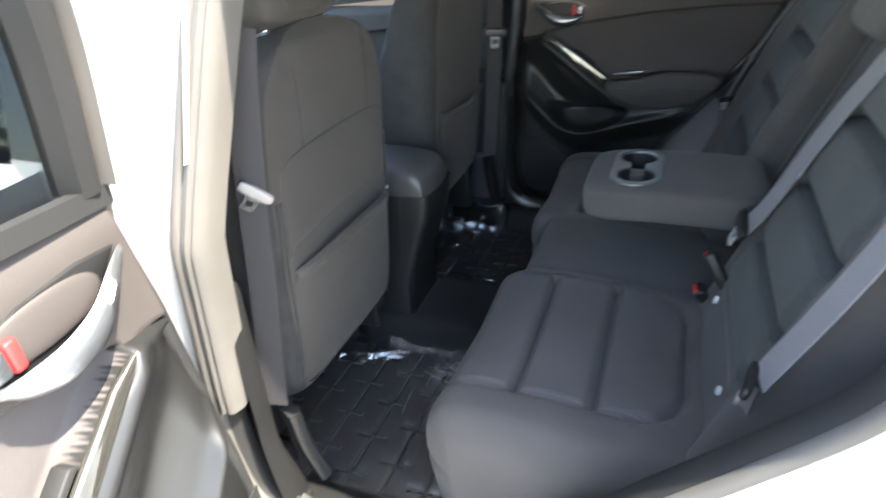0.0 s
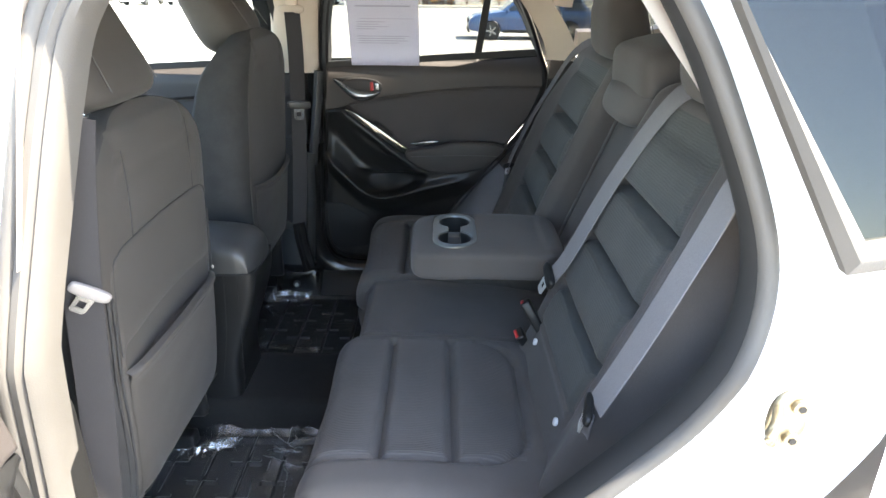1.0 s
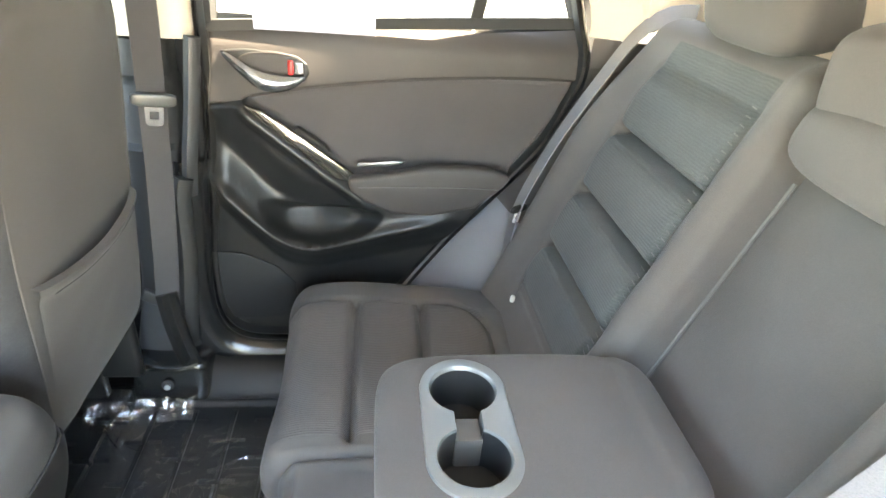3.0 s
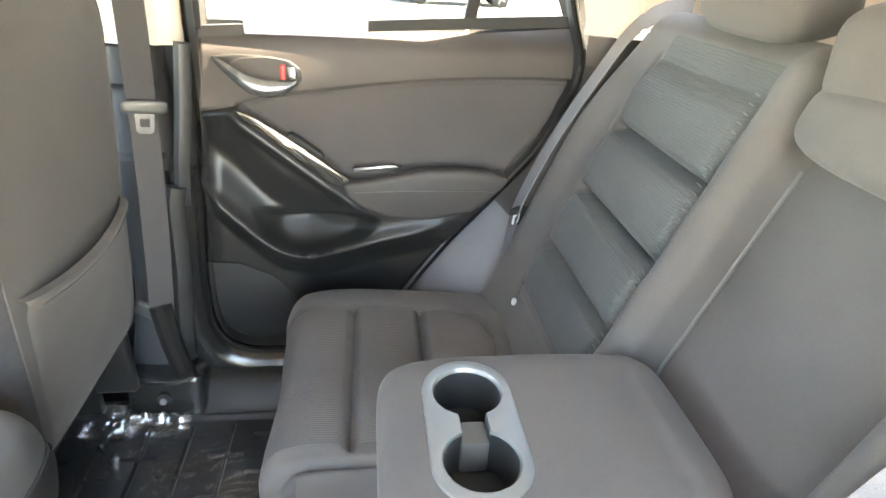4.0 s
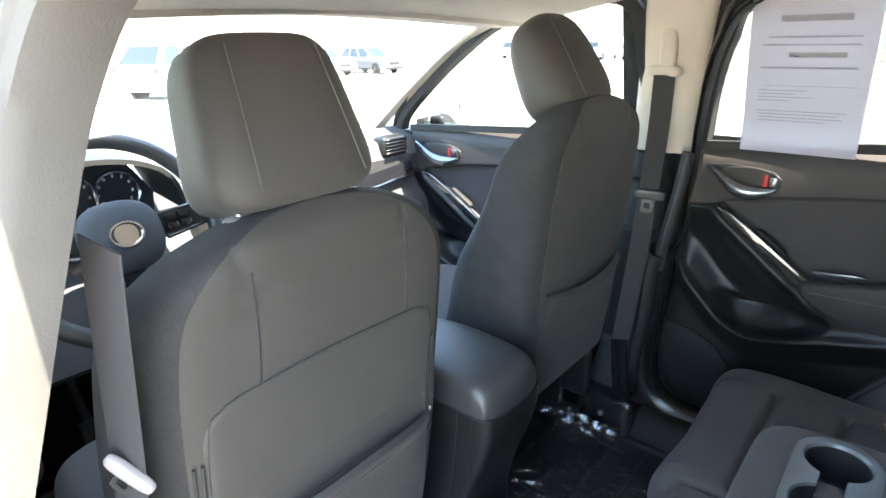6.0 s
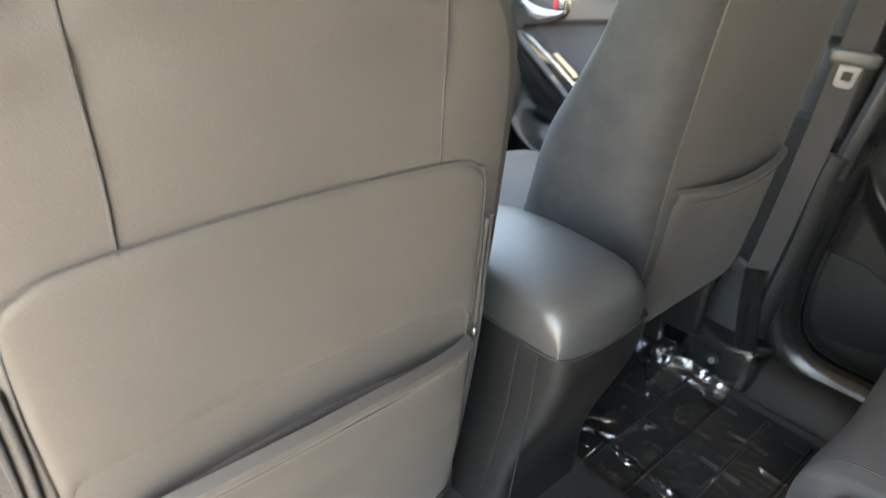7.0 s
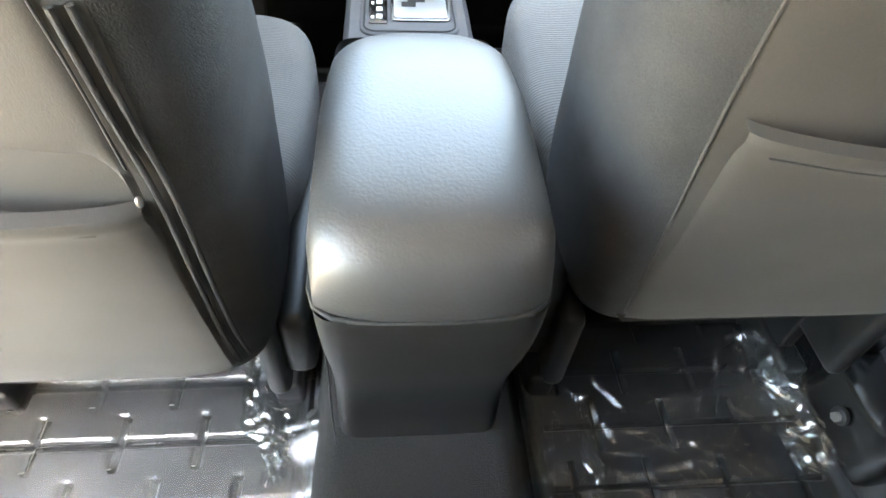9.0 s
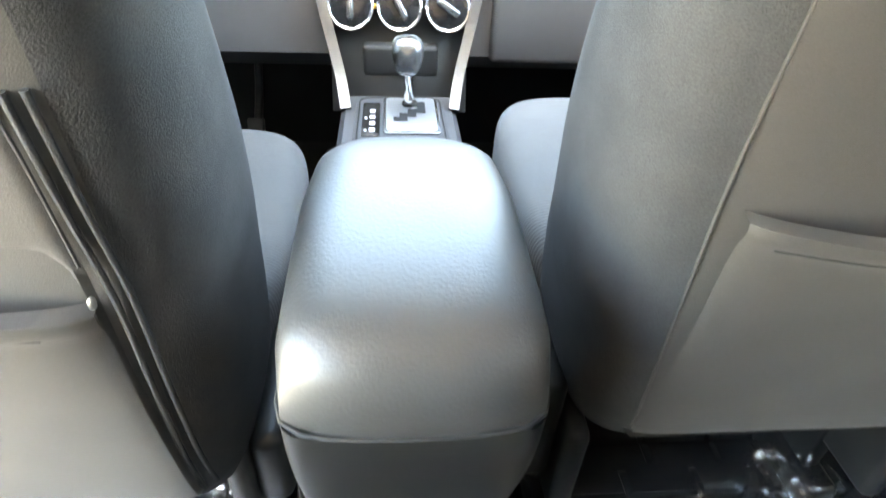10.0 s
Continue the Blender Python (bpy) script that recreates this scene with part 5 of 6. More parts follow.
for y in (1.306, 1.352):
    part("gear_mark", flat_shape(((-0.057, y), (-0.053, y), (-0.053, y + 0.008), (-0.057, y + 0.008)), 0.7912, 0.0006), BUTTON, deck, smooth=0)
lever = part("gear_lever", tube([(0.018, 1.408, 0.792), (0.016, 1.400, 0.825), (0.014, 1.390, 0.862)], 0.0085, n=8), CHROME, console, "chrome gear lever shaft")
part("lever_boot", moved(puff((0, 0, 0), (0.013, 0.013, 0.008), p=2.5, cuts=6), Matrix.Translation((0.018, 1.408, 0.795))), BLACKRUB, lever)
part("gear_knob", puff((0.013, 1.385, 0.886), (0.025, 0.026, 0.029), p=2.8, cuts=8, deform=lambda a, w: (w.x * (1 + 0.16 * a.z), w.y + 0.2 * w.z, w.z)), SILVER, lever, "silver and black gear knob")
part("knob_band", puff((0.013, 1.388, 0.866), (0.0205, 0.0215, 0.005), p=2.6, cuts=6), BLACKRUB, lever, "black knob collar")

dash = thing("dashboard", (0, 1.7, 0.6), "dark dashboard with silver trimmed centre stack", "dashboard")
part("dash_top", sweep([(-0.72, 0, 0), (0.72, 0, 0)], [(-1.575, 1.085), (-1.555, 1.145), (-1.575, 1.198), (-1.66, 1.226), (-1.80, 1.205), (-1.97, 1.165), (-1.97, 1.02), (-1.70, 1.0)], (0, 0, 1)), DASH, dash, "soft grey dashboard top", 30)
part("dash_lower", sweep([(-0.72, 0, 0), (0.72, 0, 0)], [(-1.510, 0.845), (-1.535, 1.00), (-1.585, 1.075), (-1.96, 1.04), (-1.96, 0.75), (-1.75, 0.77), (-1.58, 0.80)], (0, 0, 1)), DASH, dash, "grey lower dashboard", 30)
part("gloss_strip", sweep([(0.15, 1.545, 1.082), (0.40, 1.538, 1.086), (0.66, 1.545, 1.105)], [(-0.022, -0.006), (-0.022, 0.006), (0.022, 0.006), (0.022, -0.006)], (0, -1, 0.2), n=12), SCREEN, dash, "gloss black dashboard strip")
part("chrome_line", tube([(0.15, 1.536, 1.062), (0.40, 1.529, 1.066), (0.66, 1.536, 1.084)], 0.003, n=12), CHROME, dash)
for x in (0.590, -0.64):
    vent = part("air_vent", rbox(x - 0.055, x + 0.055, 1.545, 1.60, 1.152, 1.216, 0.012), HARD, dash, "black air vent")
    for k in range(5):
        part("vent_slat", rbox(x - 0.046, x + 0.046, 1.539, 1.552, 1.163 + 0.011 * k, 1.166 + 0.011 * k, 0.001, 1), SCREEN, vent)
stack = part("centre_console_panel", sweep([(0, 1.455, 0.760), (0, 1.485, 0.83), (0, 1.512, 0.89), (0, 1.522, 0.95), (0, 1.545, 1.16)], [(-0.118, -0.10), (-0.118, 0.0), (-0.108, 0.008), (0.112, 0.008), (0.122, 0.0), (0.122, -0.10)], (0, -0.85, 0.5), n=16), HARD, dash, "black centre stack")
part("stack_cubby", rbox(-0.062, 0.070, 1.470, 1.52, 0.818, 0.872, 0.008), BLACKRUB, stack, "dark open cubby")
for s in (-1, 1):
    x0 = 0.002
    part("stack_trim", sweep([(x0 + s * 0.092, 1.405, 0.782), (x0 + s * 0.101, 1.445, 0.822), (x0 + s * 0.115, 1.478, 0.870), (x0 + s * 0.130, 1.502, 0.930), (x0 + s * 0.142, 1.520, 1.00)], [(-0.009, -0.006), (-0.009, 0.012), (0.009, 0.012), (0.009, -0.006)], (0, -0.7, 0.7), n=14), SILVER, dash, "satin silver upright trim")
for k in range(3):
    c = Vector((-0.081 + 0.083 * k, 1.512, 0.924))
    ax = Vector((0, -0.93, 0.36))
    dial = part("climate_dial", disc(c, 0.037, ax, 0.020, n=32, bevel=0.003), SCREEN, stack, "black climate dial")
    part("dial_ring", ring(c + ax * 0.018, 0.0365, ax, 0.0035), CHROME, dial, "chrome ring")
    part("dial_grip", moved(rbox(-0.006, 0.006, -0.022, 0.022, 0, 0.014, 0.004), Matrix.Translation(c + ax * 0.018) @ ax.to_track_quat("Z", "Y").to_matrix().to_4x4() @ Matrix.Rotation(0.5 * k, 4, "Z")), SILVER, dial)
part("hazard_light", puff((-0.040, 1.500, 0.930), (0.004, 0.003, 0.004), p=2, cuts=2), material("amber_lens", (0.8, 0.45, 0.05), rough=0.3), stack)
part("stack_screen", rbox(-0.075, 0.080, 1.505, 1.53, 1.04, 1.13, 0.006), SCREEN, stack, "black centre screen")
part("glovebox_lid", rbox(0.165, 0.66, 1.497, 1.53, 0.835, 0.99, 0.012), DASH, dash, "grey glovebox lid")
hood = part("cluster_hood", sweep([(-0.57, 1.50, 1.19), (-0.52, 1.48, 1.275), (-0.385, 1.475, 1.305), (-0.25, 1.48, 1.275), (-0.20, 1.50, 1.19)], [(-0.05, -0.004), (-0.05, 0.006), (0.09, 0.006), (0.09, -0.004)], lambda p: (p.x + 0.37, 0, p.z - 1.12), n=24), MATTE, dash, "instrument hood")
part("cluster_face", plate([(x, 1.525, z) for x, z in ((-0.55, 1.12), (-0.22, 1.12), (-0.21, 1.20), (-0.26, 1.275), (-0.385, 1.30), (-0.51, 1.275), (-0.56, 1.20))], Vector((0, 0.01, 0))), DIALHAZE, dash, "black instrument panel, greyed for haze over it", 0)
for x, r in ((-0.488, 0.045), (-0.388, 0.056), (-0.290, 0.045)):
    part("gauge_ring", ring((x, 1.512, 1.214), r, (0, -1, 0.15), 0.004), CHROME, hood, "chrome gauge ring")
    for k in range(9):
        a = radians(215 - 31 * k)
        p0 = Vector((x + (r - 0.010) * math.cos(a), 1.520, 1.214 + (r - 0.010) * math.sin(a)))
        part("gauge_tick", rbox(p0.x - 0.002, p0.x + 0.002, 1.5195, 1.522, p0.z - 0.003, p0.z + 0.003, 0), BUTTON, hood, smooth=0)

# steering wheel
wheel = thing("steering_wheel", (-0.392, 1.26, 1.215), "black steering wheel with bright emblem and spoke trims", "steering wheel")
AX = Vector((0, -0.92, 0.39)).normalized()
WM = Matrix.Translation((-0.392, 1.26, 1.190)) @ AX.to_track_quat("Z", "Y").to_matrix().to_4x4()
part("rim", moved(ring((0, 0, 0), 0.178, (0, 0, 1), 0.0155, n=64, sides=12), WM), LID, wheel, "black leather rim")
# hub takes the lighter dash grey to stand in for sky light
part("airbag_cover", moved(puff((0, 0, 0.012), (0.070, 0.064, 0.026), p=2.6, cuts=12), WM), DASH, wheel, "round dark hub, greyed for skylight")
for a in (5, 175, 270):
    d = Vector((math.cos(radians(a)), math.sin(radians(a)), 0))
    sp = part("spoke", moved(sweep([d * 0.05, d * 0.11 + Vector((0, 0, -0.004)), d * 0.172], [(-0.024, -0.008), (-0.02, 0.010), (0.02, 0.010), (0.024, -0.008)], (0, 0, 1), n=8), WM), HARD, wheel)
    part("spoke_trim", moved(tube([d * 0.075 + Vector((d.y, -abs(d.x), 0)) * 0.026 + Vector((0, 0, 0.008)), d * 0.165 + Vector((d.y, -abs(d.x), 0)) * 0.020], 0.004, n=6), WM), SILVER, sp)
    if a != 270:
        for i in range(2):
            for j in range(2):
                c = d * (0.092 + 0.026 * i) + Vector((0, 0.008 - 0.018 * j, 0.011))
                part("spoke_button", moved(rbox(c.x - 0.011, c.x + 0.011, c.y - 0.007, c.y + 0.007, c.z - 0.003, c.z + 0.003, 0.002, 2), WM), SCREEN, sp)
part("emblem", moved(joined(sweep([Vector((0.027 * math.cos(k * math.pi / 20), 0.021 * math.sin(k * math.pi / 20), 0.040)) for k in range(40)], circle(0.003, 6), (0, 0, 1), closed=True), disc((0, 0, 0.035), 0.020, (0, 0, 1), 0.003)), WM), CHROME, wheel, "plain bright oval emblem")
part("column", moved(tube([(0, 0, -0.01), (0, 0, -0.20)], 0.045, n=4, sides=16), WM), HARD, wheel)
for s in (-1, 1):
    part("stalk", moved(tube([(s * 0.04, 0.02, -0.04), (s * 0.16, 0.035, -0.045)], 0.008, n=4), WM), HARD, wheel)

# inner mirror shell outside the right front window
mirror = thing("door_mirror", (0.92, 1.55, 1.22), "white door mirror outside the front window", "mirror")
part("shell", puff((0.955, 1.535, 1.305), (0.135, 0.060, 0.085), p=3, cuts=10), WHITE, mirror)
part("mirror_glass", puff((0.955, 1.478, 1.305), (0.118, 0.010, 0.070), p=3, cuts=8), CHROME, mirror, "mirror glass")
part("foot", rbox(0.78, 0.88, 1.51, 1.57, 1.225, 1.262, 0.012), HARD, mirror)

# pedals
for x, w, y in ((-0.30, 0.035, 1.62), (-0.42, 0.055, 1.60)):
    pedal = thing("pedal", (x, y + 0.1, 0.44), "black pedal in the driver's footwell", "pedal", "pedals")
    part("pad", moved(rbox(-w / 2, w / 2, -0.008, 0.008, -0.045, 0.045, 0.004), Matrix.Translation((x, y, 0.62)) @ Matrix.Rotation(-0.4, 4, "X")), BLACKRUB, pedal)
    part("arm", tube([(x, y + 0.01, 0.62), (x, y + 0.10, 0.72), (x, y + 0.16, 0.90)], 0.009, n=8), HARD, pedal)

# ---- belts on the B-pillars ----
for side, yo in ((1, 0.0), (-1, -0.075)):
    b = thing("seat_belt", (side * 0.62, 0.75 + yo, 0.5), "dark webbing front seat belt hanging on the pillar" if side > 0 else "dark webbing front seat belt hanging by the open door", "seat belt", "front seat belts")
    web = WEBBING_DARK
    if side > 0:
        line = [(0.602, 0.694, 1.425), (0.599, 0.694, 1.30), (0.596, 0.702, 1.14), (0.596, 0.711, 1.00), (0.599, 0.727, 0.83), (0.606, 0.741, 0.715)]
    else:
        line = [(-0.614, 0.662, 1.37), (-0.615, 0.678, 1.30), (-0.619, 0.706, 1.14), (-0.630, 0.722, 0.98), (-0.642, 0.738, 0.84), (-0.650, 0.748, 0.74)]
    part("webbing", strap(line, 0.047, (-0.93, -0.37, 0) if side > 0 else (-0.97, -0.25, 0)), web, b)
    if side > 0:
        part("guide_cover", puff((0.618, 0.696, 1.475), (0.013, 0.019, 0.050), p=3.5, cuts=8), BEIGE, b, "beige belt height adjuster")
        part("guide_plate", puff((0.614, 0.700, 1.432), (0.012, 0.040, 0.013), p=3, cuts=8), BEIGE, b, "beige belt guide")
    t = line[2]
    if side > 0:
        tongue((t[0] - 0.006, t[1] - 0.006, t[2] + 0.01), (0.05, 0.12, -0.98), (0.37, -0.93, -0.10), b, 1.2, SLIDER)
    else:
        tongue((-0.622, 0.694, 1.143), (-0.2, 0.63, -0.75), (0.42, -0.65, -0.63), b, 0.85, PALE)
    foot = [(0.604, 0.742, 0.738), (0.602, 0.734, 0.66), (0.600, 0.722, 0.59), (0.600, 0.712, 0.545)] if side > 0 else [(-0.628, 0.735, 0.715), (-0.620, 0.731, 0.62), (-0.612, 0.711, 0.535)]
    part("anchor_cover", sweep(foot, [(-0.021, -0.016), (-0.022, 0.004), (-0.016, 0.010), (-0.003, 0.004), (0.010, 0.011), (0.021, 0.004), (0.020, -0.016)], (-side * 0.9, -0.4, 0), n=14), SILL if side > 0 else MATTE, b, "black belt anchor cover")
    if side > 0:
        part("anchor_plate", moved(rbox(-0.006, 0.006, -0.022, 0.022, -0.014, 0.014, 0.004), Matrix.Translation((0.602, 0.768, 0.728)) @ Matrix.Rotation(0.5, 4, "X")), PILLAR, b, "dark anchor plate")
foot = thing("pillar_foot_cover", (0.58, 0.79, 0.44), "black plastic floor cover with one bolt beside the sill", "floor cover")
part("cover", puff((0.644, 0.762, 0.495), (0.060, 0.084, 0.058), p=7, cuts=12, deform=lambda a, w: (w.x + 0.012 * a.z, w.y, w.z - 0.010 * a.x)), SILL, foot)
part("flap", sweep([(0.600, 0.835, 0.548), (0.594, 0.79, 0.556), (0.596, 0.74, 0.552), (0.604, 0.700, 0.560)], [(-0.020, -0.004), (-0.018, 0.004), (0.0, 0.008), (0.016, 0.002), (0.018, -0.004)], (0, 0, 1), n=16), SILL, foot, "folded rubber flap")
part("bolt_washer", disc((0.582, 0.764, 0.508), 0.013, (-0.95, -0.1, 0.1), 0.008, n=20, bevel=0.002), MATTE, foot)
part("bolt", disc((0.576, 0.763, 0.508), 0.007, (-0.95, -0.1, 0.1), 0.008, n=6), STEEL, foot, "bolt head", smooth=0)


# ---- mats and the clear film on them ----
def mat_line(x, y, soft):
    """The moulded grid: long cross lines with short staggered bars between them, from the mat's corner."""
    gy = (y - 0.045) / 0.086
    row = round(gy)
    gx = x / 0.105 + 0.45 * (row % 2)
    dx, dy = abs(gx - round(gx)) * 0.105, abs(gy - row) * 0.086
    return max(step(0.0052 + soft, 0.0026, dx) * (dy < 0.037), step(0.0046 + soft, 0.0024, dy))


def mat_mesh(x0, x1, y0, y1, pitch=0.098):
    def fn(u, v):
        x, y = x0 + (x1 - x0) * u, y0 + (y1 - y0) * v
        edge = min(x - x0, x1 - x, y - y0, y1 - y)
        z = 0.452 + 0.010 * step(0.022, 0.008, edge) - 0.012 * step(0.004, 0.0, edge)
        if edge > 0.03:
            z -= 0.009 * mat_line(x - x0, y - y0, 0.0)
        return (x, y, z)
    return sheet(fn, int((x1 - x0) / 0.0026), int((y1 - y0) / 0.0026))


def film_mesh(x0, x1, y0, y1, seed, folds, lift):
    """A thin film: lies close on the mat, with sharp creases; folds: (x, y, angle, length, height)."""
    rnd = random.Random(seed)
    creases = []
    for cx, cy, count, spread, ang, high in folds:
        for _ in range(count):
            creases.append((rnd.gauss(cx, spread), rnd.gauss(cy, spread * 0.6), ang + rnd.gauss(0, 0.45), rnd.uniform(0.02, 0.08), rnd.uniform(0.4, 1.0) * high, rnd.uniform(0.002, 0.006)))

    def fn(u, v):
        x = x0 + (x1 - x0) * u
        y = y0 + (y1 - y0) * v
        e = step(0.06, 0.0, min(u, 1 - u, v, 1 - v))
        x += 0.018 * e * noise.noise((u * 7, v * 7, seed))
        y += 0.022 * e * noise.noise((u * 6, v * 6, seed + 3))
        z = 0.4665 + 0.0022 * noise.noise((x * 11, y * 11, seed)) + 0.001 * noise.noise((x * 34, y * 34, seed)) + lift(x, y)
        if seed == 53:
            # arcs of slack film
            r = math.hypot(x - 0.26, (y - 0.56) * 0.8) + 0.012 * noise.noise((x * 14, y * 14, 2))
            z += 0.0045 * abs(math.sin(r * 135)) ** 8 * step(0.05, 0.10, r) * step(0.27, 0.20, r) * (0.4 + 0.6 * noise.noise((x * 8, y * 8, 6)))
        for qx, qy, a, l, h, w in creases:
            dx, dy = x - qx, y - qy
            if abs(dx) + abs(dy) > 0.16:
                continue
            p, q = dx * math.cos(a) + dy * math.sin(a), -dx * math.sin(a) + dy * math.cos(a) + 3 * dx * dy
            z += h * max(1 - abs(q) / (w * 1.6), 0) * max(1 - (p / l) ** 2, 0)
        return (x, y, z)
    return sheet(fn, 190, 190)


def fold_mesh(a, b, high, wide, seed):
    """A crumpled ridge of film from a to b on the mat: a sharp crest and many small flat facets beside it."""
    a, b = Vector(a), Vector(b)
    along = b - a
    across = Vector((-along.y, along.x)).normalized()
    rnd = random.Random(seed)
    nu, nv = max(int(along.length / 0.0062), 14), max(int(wide / 0.0030), 10)
    jit = [[(rnd.uniform(-0.4, 0.4), rnd.uniform(-0.4, 0.4), rnd.uniform(0, 1) ** 2.2) for _ in range(nv + 1)] for _ in range(nu + 1)]

    def fn(u, v):
        du, dv, dz = jit[round(u * nu)][round(v * nv)]
        u, v = u + du / nu, v + dv / nv
        q = (v - 0.5) * 2
        w = wide * (0.75 + 0.5 * noise.noise((u * 3, seed, 1)))
        p = a + along * u + across * (q * w + 0.012 * noise.noise((u * 5, seed, 4)))
        crest = max(1 - abs(q + 0.5 * noise.noise((u * 4, seed, 8))) / 0.22, 0) * high * (0.6 + 0.4 * math.sin(math.pi * min(max(u, 0), 1)))
        skirt = max(1 - abs(q), 0) ** 1.5 * high * 0.4
        streak = max(noise.noise((u * 3.0 + q * 2, q * 11, seed + 9)), 0) * 0.010
        return (p.x, p.y, 0.469 + crest + skirt + (streak + 0.0042 * dz) * max(1 - q * q, 0.15))
    return sheet(fn, nu, nv)


FOLDS = {-1: [((-0.232, 0.905), (-0.175, 0.725), 0.016, 0.036, 5), ((-0.128, 0.74), (-0.125, 0.55), 0.010, 0.018, 8)],
         1: [((0.530, 0.925), (0.562, 0.705), 0.020, 0.055, 3), ((0.600, 0.93), (0.590, 0.78), 0.012, 0.030, 6), ((0.235, 0.83), (0.225, 0.62), 0.008, 0.014, 12)]}
for side in (-1, 1):
    x0, x1 = (-0.605, -0.145) if side < 0 else (0.150, 0.585)
    mat = thing("floor_mat", ((x0 + x1) / 2, 0.7, 0.44), "black rubber floor mat with moulded grid lines", "floor mat", "floor mats")
    part("rubber", mat_mesh(x0, x1, 0.40, 1.02), MAT, mat, smooth=30)
    film = thing("plastic_film", ((x0 + x1) / 2, 0.7, 0.46), "crinkled clear plastic film laid over the floor mat", "plastic film", "plastic films")
    if side < 0:
        lift = lambda x, y: 0.012 * step(-0.155, -0.125, x) + 0.018 * bumpf(math.hypot(x + 0.14, (y - 0.79)), 0.03) - 0.0026 * mat_line(x + 0.605, y - 0.40, 0.003)
        f = part("film_sheet", film_mesh(-0.61, -0.115, 0.42, 1.03, 17, [(-0.17, 0.62, 14, 0.04, 0.9, 0.010), (-0.34, 0.64, 8, 0.05, 0.3, 0.006)], lift), HAZE, film, "hazy creased film", 25)
    else:
        lift = lambda x, y: 0.022 * bumpf(math.hypot((x - 0.55), (y - 0.86) * 0.7), 0.05) + 0.018 * step(0.16, 0.125, x)
        f = part("film_sheet", film_mesh(0.115, 0.600, 0.42, 1.04, 53, [(0.50, 0.86, 46, 0.05, 0.9, 0.020), (0.34, 0.66, 20, 0.07, 1.9, 0.005), (0.17, 0.80, 16, 0.04, 1.4, 0.012), (0.42, 0.74, 20, 0.06, 0.2, 0.007)], lift), FILM, film, "creased clear film", 25)
    f.visible_shadow = False
    for a, b, high, wide, sd in FOLDS[side]:
        fold = part("film_fold", fold_mesh(a, b, high, wide, sd), FOLD, film, "shiny folded edge of the film", 0)
        fold.visible_shadow = False
    fmat = thing("floor_mat", (side * 0.37, 1.45, 0.44), "black rubber floor mat in the front footwell", "floor mat", "floor mats")
    part("rubber", mat_mesh(side * 0.37 - 0.21, side * 0.37 + 0.21, 1.25, 1.72), MAT, fmat, smooth=30)


# ---- outside: parked cars, building, planting ----
PAINTS = {}


def paint(word, color):
    if word not in PAINTS:
        PAINTS[word] = material(word + "_car_paint", color, rough=0.28, vary=0.04, coat=0.7)
    return PAINTS[word]


TYRE = material("tyre_rubber", (0.02, 0.02, 0.02), rough=0.85, vary=0.2)
CARGLASS = material("tinted_car_glass", (0.02, 0.025, 0.03), rough=0.08, vary=0.05, coat=0.5)
LAMP = material("lamp_lens", (0.6, 0.6, 0.6), rough=0.15, vary=0.05, coat=0.5)
TAIL = material("tail_lens", (0.45, 0.02, 0.02), rough=0.2, vary=0.05, coat=0.5)


